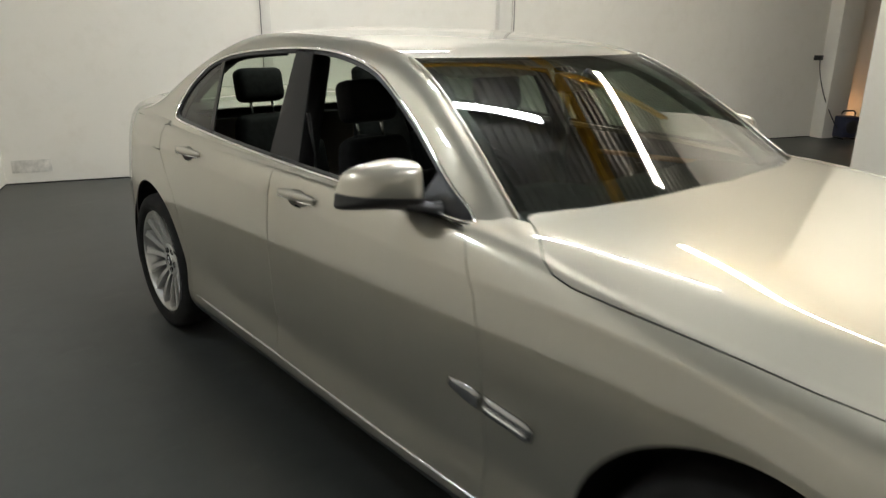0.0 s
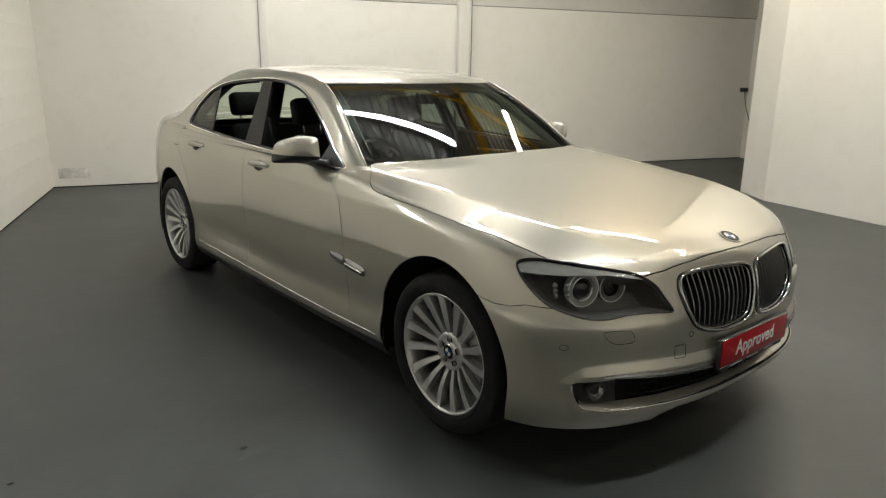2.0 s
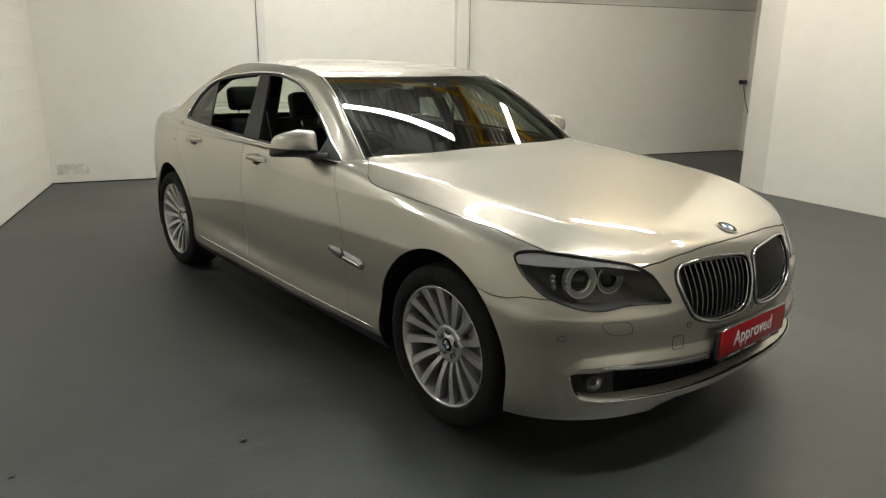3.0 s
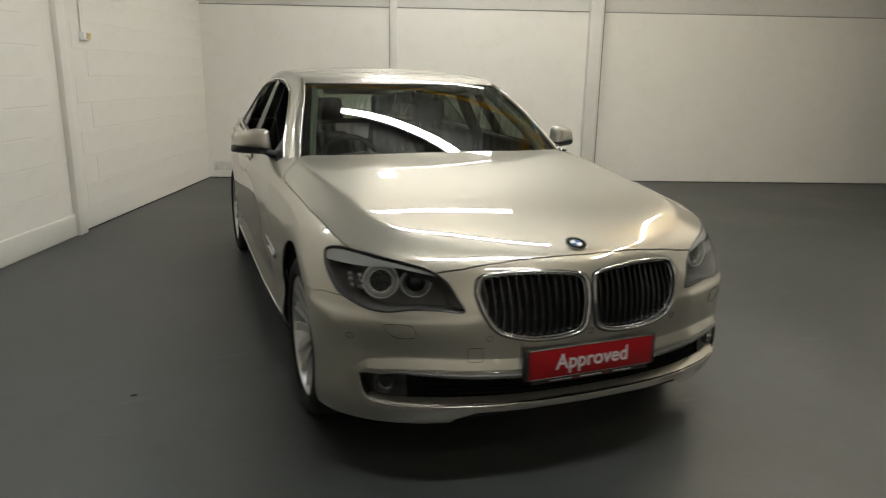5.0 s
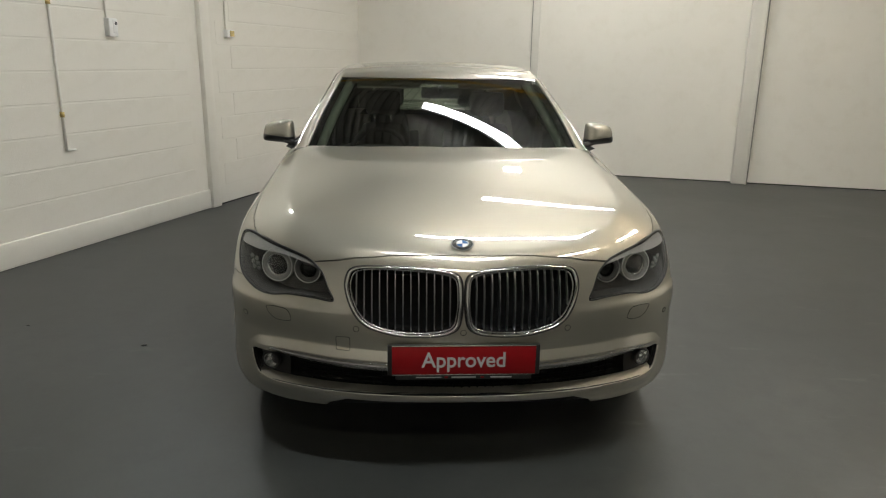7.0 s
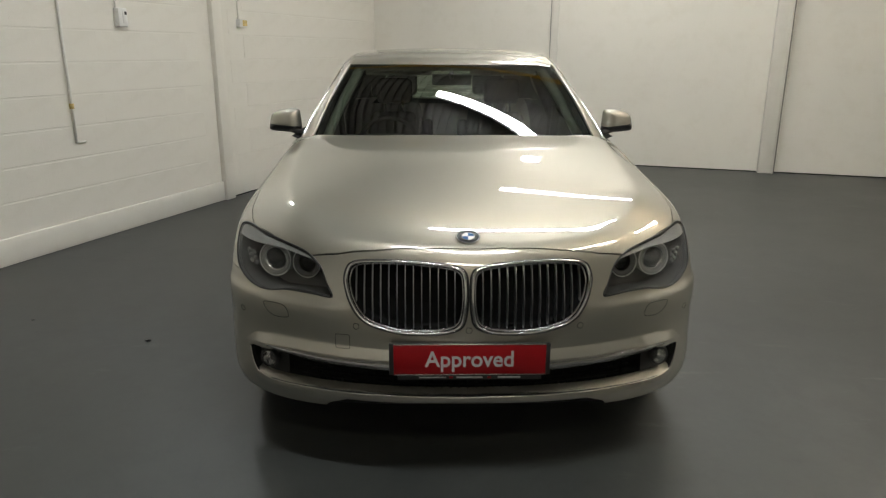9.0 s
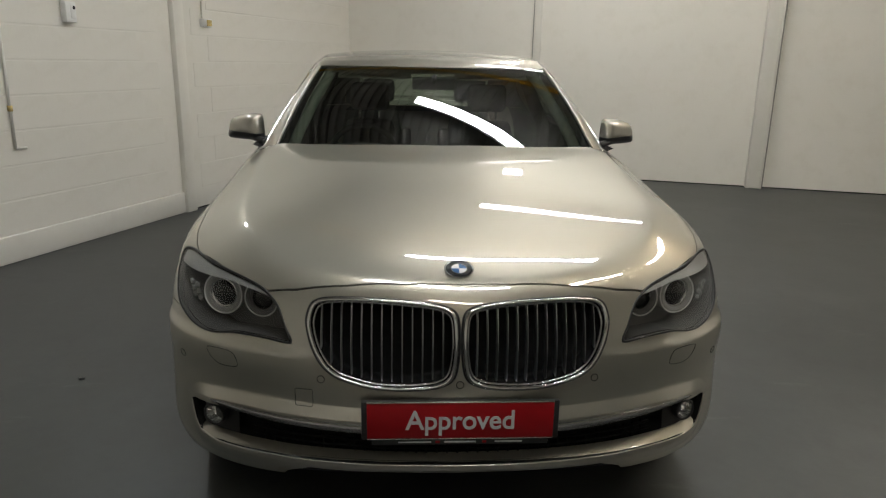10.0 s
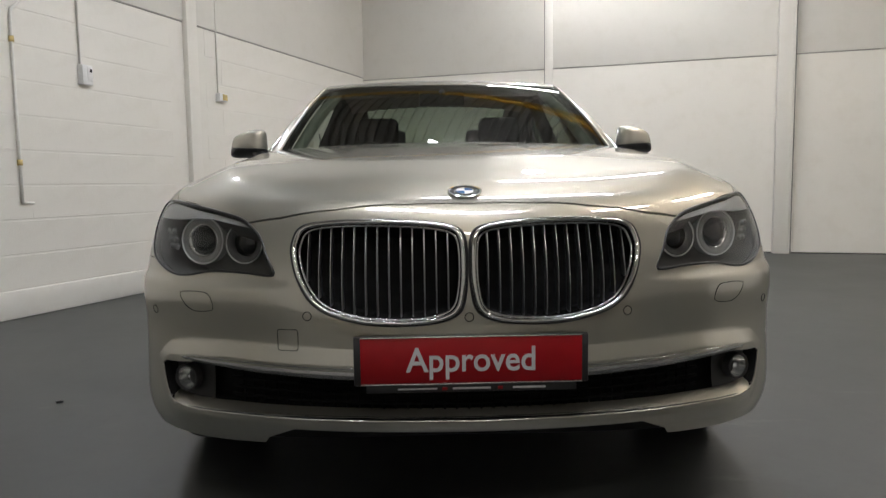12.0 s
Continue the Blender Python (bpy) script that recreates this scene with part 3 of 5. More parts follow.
def side(s0, s1, ns, w0, w1, nw):
    """Rows x, y, z, s, w of the side above the belt; w: 0 belt, 1 rail."""
    res = []
    for s in np.linspace(s0, s1, ns):
        r, b = _rail(s)[0], _belt(s)[0]
        w = np.linspace(w0, w1, nw)[:, None]
        p = b + (r - b) * w
        out = np.array((1.0, 0, .75)) / 1.25
        p = p + out * (0.055 * w * (1 - w) + 0.045 * w**5 * (1 - w) * 6) * min(1.0, .1 + s / .45)
        res.append(np.column_stack([p, np.full(len(w), s), w]))
    return with_normals(np.concatenate(res), grid_faces(ns, nw), ns, nw)


def halves(name, vs, fs, mat, parent, sign, thick=0.006, label=""):
    """Mesh of one side (sign -1 or 1), or of both joined at the centre line (sign 0)."""
    a = np.array(vs[:, :3])
    if sign == 0:
        b = a * (-1, 1, 1)
        mid = np.abs(a[:, 0]) < 1e-6
        index = np.where(mid, np.arange(len(a)), len(a) + np.cumsum(~mid) - 1)
        allv = np.concatenate([a, b[~mid]])
        allf = list(fs) + [tuple(int(index[i]) for i in reversed(f)) for f in fs]
    elif sign < 0:
        allv, allf = a * (-1, 1, 1), [tuple(reversed(f)) for f in fs]
    else:
        allv, allf = a, list(fs)
    ob = make(name, allv, allf, mat, parent, label=label)
    bm = bmesh.new()
    bm.from_mesh(ob.data)
    bm.verts.ensure_lookup_table()
    bmesh.ops.dissolve_degenerate(bm, dist=1e-5, edges=bm.edges)
    if sign == 0:
        bmesh.ops.holes_fill(bm, edges=[e for e in bm.edges if e.is_boundary], sides=6)
        for f in bm.faces:
            f.smooth = True
    bm.to_mesh(ob.data)
    bm.free()
    if thick:
        shell(ob, thick)
    return ob


ARCH_R, HUB_Z, REAR = .414, .347, 3.07
arch_f = lambda p: np.hypot(p[:, 1], p[:, 2] - HUB_Z - .008) - ARCH_R
arch_r = lambda p: np.hypot(p[:, 1] - REAR, p[:, 2] - HUB_Z - .008) - ARCH_R

# ---------------------------------------------------------------- the car: cutting lines
def tree(vs, fs):
    return BVHTree.FromPolygons([tuple(v[:3]) for v in vs], fs)


BODY_V, BODY_F = body(0, 10, 420, 0, 9, 120)
BODY_T = tree(BODY_V, BODY_F)
SIDE_V, SIDE_F = side(0, 4.3, 240, 0, 1, 60)
SIDE_T = tree(SIDE_V, SIDE_F)


def on_front(x, z, lift=0.0):
    p, n, *_ = BODY_T.ray_cast(Vector((max(abs(x), .002), -2, z)), Vector((0, 1, 0)))
    n = n if n.y < 0 else -n
    p = p + n * lift
    return np.array((p.x if x >= 0 else -p.x, p.y, p.z))


def on_corner(a, z, lift=0.0):
    p, n, *_ = BODY_T.ray_cast(Vector((a / 2 + 2, a / 2 - 2, z)), Vector((-1, 1, 0)).normalized())
    n = n if n.x > 0 else -n
    return np.array(p + n * lift)


def on_flank(y, z, lift=0.0, t=BODY_T):
    p, n, *_ = t.ray_cast(Vector((2, y, z)), Vector((-1, 0, 0)))
    n = n if n.x > 0 else -n
    return np.array(p + n * lift)


def on_top(x, y, lift=0.0):
    p, n, *_ = BODY_T.ray_cast(Vector((x, y, 2)), Vector((0, 0, -1)))
    n = n if n.z > 0 else -n
    return np.array(p + n * lift)


LAMP = rounded([(-.309, .667), (-.218, .671), (-.131, .673), (-.056, .671), (.027, .660), (.108, .658), (.209, .670), (.346, .704), (.456, .770), (.497, .822), (.455, .842), (.345, .846), (.105, .829), (-.100, .803), (-.205, .764), (-.268, .71)], 5, .42)
BONNET = [(-.05, -.772), (.0, -.772), (.15, -.767), (.318, -.750), (.462, -.724), (.566, -.694), (.675, -.612), (.740, -.545), (.800, -.480), (.822, -.420), (.842, -.335), (.859, -.16), (.868, -.05), (.873, .10), (.886, .34), (.891, .47), (.886, .530), (.868, .575), (.830, .620), (.790, .680), (.765, .725), (.74, .728), (.70, .708), (.60, .668), (.40, .615), (.0, .585), (-.05, .585)]
DLO = rounded([(2.850, 1.108), (2.872, 1.165), (2.845, 1.245), (2.72, 1.332), (2.53, 1.380), (2.32, 1.404), (1.978, 1.424), (1.705, 1.416), (1.466, 1.366), (1.203, 1.240), (.95, 1.092), (.835, 1.022), (.95, 1.022), (1.30, 1.033), (1.75, 1.046), (2.20, 1.062), (2.60, 1.080), (2.79, 1.090)], 6, .42)
f_lamp, f_bonnet, f_dlo = map(outside, (LAMP, BONNET, DLO))
c_lamp = lambda p: f_lamp(np.column_stack([p[:, 0] + p[:, 1], p[:, 2]])) + np.where(p[:, 1] > .3, 9, 0)
c_grille = lambda p: f_grille(p[:, [0, 2]]) + np.where(p[:, 1] > 0, 9, 0)
c_intake = lambda p: f_intake(p[:, [0, 2]]) + np.where(p[:, 1] > -.3, 9, 0)
c_bonnet = lambda p: f_bonnet(p[:, :2]) + np.where(p[:, 2] < .70, 9, 0)
c_dlo = lambda p: f_dlo(p[:, 1:3])
GAP = .0016
door_line = lambda p: p[:, 1] - np.interp(p[:, 2], (.2, .6, .75, .88, .98, 1.05), (.676, .682, .695, .735, .800, .86))
joint_line = lambda p: p[:, 2] - np.interp(p[:, 1], (-.75, -.45, -.40, -.33, -.20), (.690, .690, .676, .672, .690))
mid_line = lambda p: p[:, 1] - 1.797
rear_line = lambda p: p[:, 1] - np.interp(p[:, 2], (.2, .5, .76, .95, 1.1), (2.62, 2.62, 2.70, 2.84, 2.88))
sill_line = lambda p: p[:, 2] - .268


def carve(grid, *keeps):
    vs, fs = grid
    for f in keeps:
        vs, fs = clip(vs, fs, f)
    return vs, fs


def inset(grid, f, depth, ramp_w):
    """The patch inside an outline, sunk below the surface."""
    vs, fs = carve(grid, lambda p: -f(p))
    d = depth * np.clip(-f(vs) / ramp_w, 0, 1) ** .6
    vs = vs.copy()
    vs[:, :3] -= vs[:, 5:8] * d[:, None]
    return vs, fs


cup = lambda yc, zc: (lambda p: (np.hypot((p[:, 1] - yc) / .062, (p[:, 2] - zc) / .030) - 1) * .030)
cup_f, cup_r = cup(1.60, .955), cup(2.50, .983)
DARKCHROME = simple("dark_chrome", (0.42, 0.42, 0.43), 0.16, 1.0, var=0.05)

# ---------------------------------------------------------------- the car: panels
car = tagged(new("car"), "champagne metallic saloon car with red sales plate, on painted floor", "car")
NOSE = body(0, 4.4, 330, 0, 9, 210)
FLANK = body(3.0, 8.2, 330, 0, 7.35, 110)
TAIL = body(6.6, 10, 120, 0, 9, 60)

halves("bonnet", *carve(body(0, 5.2, 360, 6.4, 9, 120), lambda p: -c_bonnet(p) - GAP, lambda p: c_lamp(p) - .001), PAINT, car, 0, .008)
bumper = halves("front_bumper", *carve(NOSE, lambda p: c_bonnet(p) - GAP, lambda p: c_lamp(p) - .001, lambda p: c_grille(p) - .001, c_intake, lambda p: np.maximum(-joint_line(p) - GAP, -.62 - p[:, 1]), arch_f, lambda p: .35 - p[:, 1], lambda p: -.2 - p[:, 1], lambda p: p[:, 2] - np.interp(p[:, 0], (0, .43, .50, .54), (.284, .290, .258, .20))), PAINT, car, 0, .006)
for sx in (-1, 1):
    halves("front_wing", *carve(body(2.3, 5.3, 300, 0, 8.2, 120), lambda p: c_bonnet(p) - GAP, lambda p: c_lamp(p) - .001, arch_f, lambda p: -door_line(p) - GAP, lambda p: np.maximum(joint_line(p) - GAP, p[:, 1] - .1), lambda p: p[:, 1] + .62, sill_line, lambda p: 8.19 - .27 * np.clip((p[:, 1] - .58) / .08, 0, 1) - p[:, 4]), PAINT, car, sx)
    front_door = halves("front_door", *carve(FLANK, lambda p: door_line(p) - GAP, lambda p: -mid_line(p) - GAP, sill_line, lambda p: 7.22 - p[:, 4], cup_f), PAINT, car, sx)
    rear_door = halves("rear_door", *carve(FLANK, lambda p: mid_line(p) - GAP, lambda p: -rear_line(p) - GAP, arch_r, sill_line, lambda p: 7.20 - p[:, 4], cup_r), PAINT, car, sx)
    halves("rear_wing", *carve(body(6.2, 9.0, 160, 0, 7.6, 90), lambda p: rear_line(p) - GAP, arch_r), PAINT, car, sx)
    halves("sill", *carve(FLANK, lambda p: .262 - p[:, 2], arch_f, arch_r, lambda p: p[:, 1] - .30, lambda p: 2.75 - p[:, 1]), BLACK, car, sx)
    halves("side_frame", *carve((SIDE_V, SIDE_F), c_dlo), PAINT, car, sx, .012)
halves("boot_lid", *carve(TAIL, lambda p: p[:, 4] - 7.55, lambda p: p[:, 1] - 3.0), PAINT, car, 0)
halves("rear_bumper", *carve(TAIL, lambda p: 7.55 - p[:, 4], lambda p: p[:, 3] - 8.98), PAINT, car, 0)
halves("roof", *roof(1.03, 3.0, 90, 0, 1, 40), PAINT, car, 0, .012)
halves("rear_window", *roof(3.08, 4.3, 40, 0, .83, 30), REARGLASS, car, 0, 0)
halves("rear_roof_edge", *roof(3.0, 3.09, 6, 0, 1, 30), PAINT, car, 0, .012)
for sx in (-1, 1):
    halves("rear_pillar", *roof(3.09, 4.3, 40, .83, 1, 12), PAINT, car, sx, .012)
    lining = roof(3.05, 4.25, 30, .80, 1, 10)
    lining[0][:, :3] -= lining[0][:, 5:8] * .030
    halves("rear_pillar_lining", *lining, DASH, car, sx, 0)
WS = roof(0, 1.03, 60, 0, 1.0, 40)
halves("windscreen", *carve(WS, lambda p: .985 - p[:, 4]), GLASS, car, 0, 0)
ws_in = WS[0].copy()
ws_in[:, :3] -= ws_in[:, 5:8] * .006
halves("screen_border", *carve((ws_in, WS[1]), lambda p: np.maximum(p[:, 4] - .940, np.maximum(p[:, 3] - 1.012, .05 - p[:, 3]))), GLOSSBLACK, car, 0, 0)

# added inner shell, coloured black to give the shut lines their shade
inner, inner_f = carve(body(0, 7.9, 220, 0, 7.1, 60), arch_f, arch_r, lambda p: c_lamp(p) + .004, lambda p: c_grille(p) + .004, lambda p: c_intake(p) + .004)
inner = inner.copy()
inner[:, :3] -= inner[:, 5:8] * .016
halves("shut_line_backing", inner, inner_f, VOID, car, 0, 0)
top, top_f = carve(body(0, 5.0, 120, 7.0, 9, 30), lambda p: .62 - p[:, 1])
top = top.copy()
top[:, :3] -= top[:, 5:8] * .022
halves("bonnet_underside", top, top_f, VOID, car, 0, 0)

# floor pan, arch liners
bm = bmesh.new()
box_bm(bm, (1.50, 4.3, .08), (0, 1.62, .25), bevel=.02)
part("floor_pan", bm, VOID, car)
for y in (0, REAR):
    for sx in (-1, 1):
        v, f = lathe([(-.02, ARCH_R + .012), (-.30, ARCH_R + .012), (-.32, ARCH_R - .03), (-.32, .02)], 64)
        v = [(sx * (.925 + p[0]), y + p[1], HUB_Z + .008 + p[2]) for p in v]
        f = [q for q in f if min(v[i][2] for i in q) > .20]
        make("arch_liner", v, f, VOID, car)

# ---------------------------------------------------------------- the car: glass and brightwork at the side
b_front = lambda p: p[:, 1] - np.interp(p[:, 2], (1.05, 1.42), (1.672, 1.858))
b_rear = lambda p: p[:, 1] - np.interp(p[:, 2], (1.05, 1.42), (1.872, 1.972))
q_front = lambda p: p[:, 1] - np.interp(p[:, 2], (1.05, 1.36), (2.365, 2.575))
q_rear = lambda p: p[:, 1] - np.interp(p[:, 2], (1.05, 1.36), (2.400, 2.605))
inside_dlo = lambda p: -c_dlo(p) - .010
sunk = SIDE_V.copy()
sunk[:, :3] -= sunk[:, 5:8] * .007
SUNK = (sunk, SIDE_F)
for sx in (-1, 1):
    if sx > 0:      # both windows on the driver's side are wound down
        halves("front_side_window", *carve(SUNK, inside_dlo, lambda p: -b_front(p)), SIDEGLASS, car, sx, 0)
        halves("rear_side_window", *carve(SUNK, inside_dlo, b_rear, lambda p: -q_front(p)), SIDEGLASS, car, sx, 0)
    halves("quarter_window", *carve(SUNK, inside_dlo, q_rear), QUARTERGLASS, car, sx, 0)
    proud = SIDE_V.copy()
    proud[:, :3] -= proud[:, 5:8] * .002
    halves("door_pillar_trim", *carve((proud, SIDE_F), lambda p: -c_dlo(p) - .004, b_front, lambda p: -b_rear(p)), PILLARBLACK, car, sx, .006)
    halves("window_divider", *carve((proud, SIDE_F), lambda p: -c_dlo(p) - .004, q_front, lambda p: -q_rear(p)), PILLARBLACK, car, sx, .006)
    halves("window_seal", *carve((proud, SIDE_F), lambda p: -c_dlo(p) - .003, lambda p: c_dlo(p) + .015), BLACK, car, sx, .006)
    halves("mirror_sail", *carve((proud, SIDE_F), lambda p: -c_dlo(p) - .004, lambda p: np.interp(p[:, 2], (1.0, 1.15), (1.045, 1.02)) - p[:, 1]), BLACK, car, sx, .006)
    path = [on_flank(y, z, .002, SIDE_T) for y, z in DLO]
    v, f = tube_verts(path, .0058, 8, True)
    make("window_chrome_trim", np.array(v) * (sx, 1, 1), f, CHROME, car)

    # door handles: a recess with a bright bar before it
    for name, yc, zc in (("front_door_handle", 1.60, .962), ("rear_door_handle", 2.50, .990)):
        ys = np.linspace(-.115, .115, 13)
        path = [on_flank(yc + d, zc - .02 * d, .016 if abs(d) < .09 else .004) for d in ys]
        rad = [.007 + .010 * math.cos(d / .115 * 1.45) for d in ys]
        v, f = tube_verts(path, rad, 10, squash=1.15)
        handle = make(name, np.array(v) * (sx, 1, 1), f, PAINT, car)
        halves("handle_cup", *inset(body(5, 8, 420, 6, 7.35, 120), cup(yc, zc - .007), .024, .028), PAINT, handle, sx, 0)
        path = [on_flank(yc + d, zc - .013 - .02 * d, .021 if abs(d) < .09 else .008) for d in ys]
        v, f = tube_verts(path, .0035, 6)
        make("chrome_strip", np.array(v) * (sx, 1, 1), f, CHROME, handle)

    # side blade trim across the wing and door
    for y0, y1, nm in ((.515, .672, "wing_trim"), (.690, .800, "door_trim")):
        ys = np.linspace(y0, y1, 9)
        path = [on_flank(y, np.interp(y, (.51, .80), (.584, .617)), .006) for y in ys]
        taper = [.026 * (.35 + .65 * min(1, (y - .50) / .03) * min(1, (.815 - y) / .10 + .15)) for y in ys]
        v, f = tube_verts(path, taper, 10, squash=1.0)
        v = np.array(v)
        for k in range(len(ys)):
            v[k * 10 : k * 10 + 10, 0] = path[k][0] + (v[k * 10 : k * 10 + 10, 0] - path[k][0]) * .28
        trim = make(nm, v * (sx, 1, 1), f, DARKCHROME, car, label="satin metal blade trim")
        if nm == "wing_trim":
            path = [on_flank(y, np.interp(y, (.51, .80), (.584, .617)) - .004, .0135) for y in np.linspace(.53, .665, 6)]
            v, f = tube_verts(path, .0065, 6)
            make("repeater_lens", np.array(v) * (sx, 1, 1), f, CHROME, trim)
    # dark ends of the fuel flap's joint, on one side only
    if sx < 0:
        for arc in (((2.805, 1.063), (2.84, 1.067), (2.88, 1.062)), ((2.83, .960), (2.875, .953), (2.935, .957))):
            v, f = tube_verts([on_flank(y, z, .0003) for y, z in arc], [.0012, .0028, .0012], 5)
            make("fuel_flap_joint", np.array(v) * (sx, 1, 1), f, VOID, car)
    # bright line along the sill
    path = [on_flank(y, .300 + .012 * (y - .4), .001) for y in np.linspace(.45, 2.55, 30)]
    v, f = tube_verts(path, .004, 6)
    make("sill_moulding", np.array(v) * (sx, 1, 1), f, SATIN, car)


# ---------------------------------------------------------------- door mirrors
MIRROR = rounded([(.884, 1.030), (.880, 1.10), (.886, 1.152), (.905, 1.163), (.95, 1.164), (1.006, 1.152), (1.044, 1.138), (1.066, 1.116), (1.080, 1.062), (1.072, 1.034), (.98, 1.028)], 6, .42)


def mirror_dome():
    """Rows x, y, z of the forward bulge over the mirror's outline, and its faces."""
    mid, n, rings = MIRROR.mean(0), len(MIRROR), 16
    vs = []
    for k in range(rings):
        r = math.sin(k / (rings - 1) * math.pi / 2)
        deep = (1 - r**3.0) ** (1 / 2.2)
        for x, z in mid + (MIRROR - mid) * max(r, .004):
            a = (x - .88) / .205
            vs.append((x, 1.045 + .085 * a - (.112 - .030 * a) * deep, z + .006 * deep))
    fs = [(k * n + i, k * n + (i + 1) % n, (k + 1) * n + (i + 1) % n, (k + 1) * n + i) for k in range(rings - 1) for i in range(n)]
    fs.append(tuple(range(n))[::-1])
    return np.array(vs), fs


def mirror(sx):
    vs, fs = mirror_dome()
    low = lambda p: p[:, 2] - (1.068 + .012 * (p[:, 0] - .88) / .2)
    cap = halves("door_mirror", *carve((vs, fs), low), PAINT, car, sx, .003)
    base = halves("mirror_base", *carve((vs, fs), lambda p: -low(p) - .002), BLACK, cap, sx, .003, "black plastic lower shell")
    path = [(sx * .850, .955, 1.035), (sx * .875, .968, 1.036), (sx * .900, .985, 1.042), (sx * .93, 1.005, 1.05)]
    v, f = tube_verts(path, [.026, .022, .020, .022], 10, squash=.8)
    make("mirror_arm", v, f, BLACK, cap)
    mid = MIRROR.mean(0)
    back = mid + (MIRROR - mid) * .97
    y = lambda x: 1.045 + .085 * (x - .88) / .205
    n = len(back)
    v = [(sx * x, y(x) - .001, z) for x, z in back] + [(sx * x, y(x) + .012, z) for x, z in mid + (back - mid) * .94]
    f = [tuple(range(n, 2 * n))] + [(i, (i + 1) % n, n + (i + 1) % n, n + i) for i in range(n)]
    make("mirror_back", v, f, BLACK, cap, False)
    v = [(sx * x, y(x) + .014, z) for x, z in mid + (back - mid) * .86]
    make("mirror_glass", v, [tuple(range(n))], CHROME, cap, False)


for sx in (-1, 1):
    mirror(sx)


# ---------------------------------------------------------------- headlamps
LAMPGREY = simple("dark_grey_lamp_housing", (0.055, 0.054, 0.051), 0.55, .0, var=0.1)
BROW = simple("pale_lamp_eyelid", (0.28, 0.28, 0.27), 0.30, .0, var=0.06)
RING = simple("glassy_light_ring", (0.11, 0.111, 0.111), 0.22, .0, var=0.06)
CELLGREY = simple("grey_indicator_cell", (0.15, 0.15, 0.145), 0.35, .0, var=0.06)
PALERING = simple("frosted_light_ring", (0.26, 0.26, 0.255), 0.25, .0, var=0.06)
RINGEDGE = simple("clear_ring_edge", (0.62, 0.62, 0.61), 0.25, .0, var=0.05)
LENSBLACK = simple("dark_projector_lens", (0.008, 0.008, 0.009), 0.05, .0, var=0.1, spec=0.7)
SEALBLACK = simple("black_lamp_seal", (0.01, 0.01, 0.01), 0.3, var=0.1)


def turned(profile, steps, at, way):
    """A turned part with its axis along way (pointing out), at a place."""
    v, f = lathe(profile, steps)
    q = Vector((1, 0, 0)).rotation_difference(Vector(way).normalized()).to_matrix()
    return [tuple(q @ Vector(p) + Vector(at)) for p in v], f


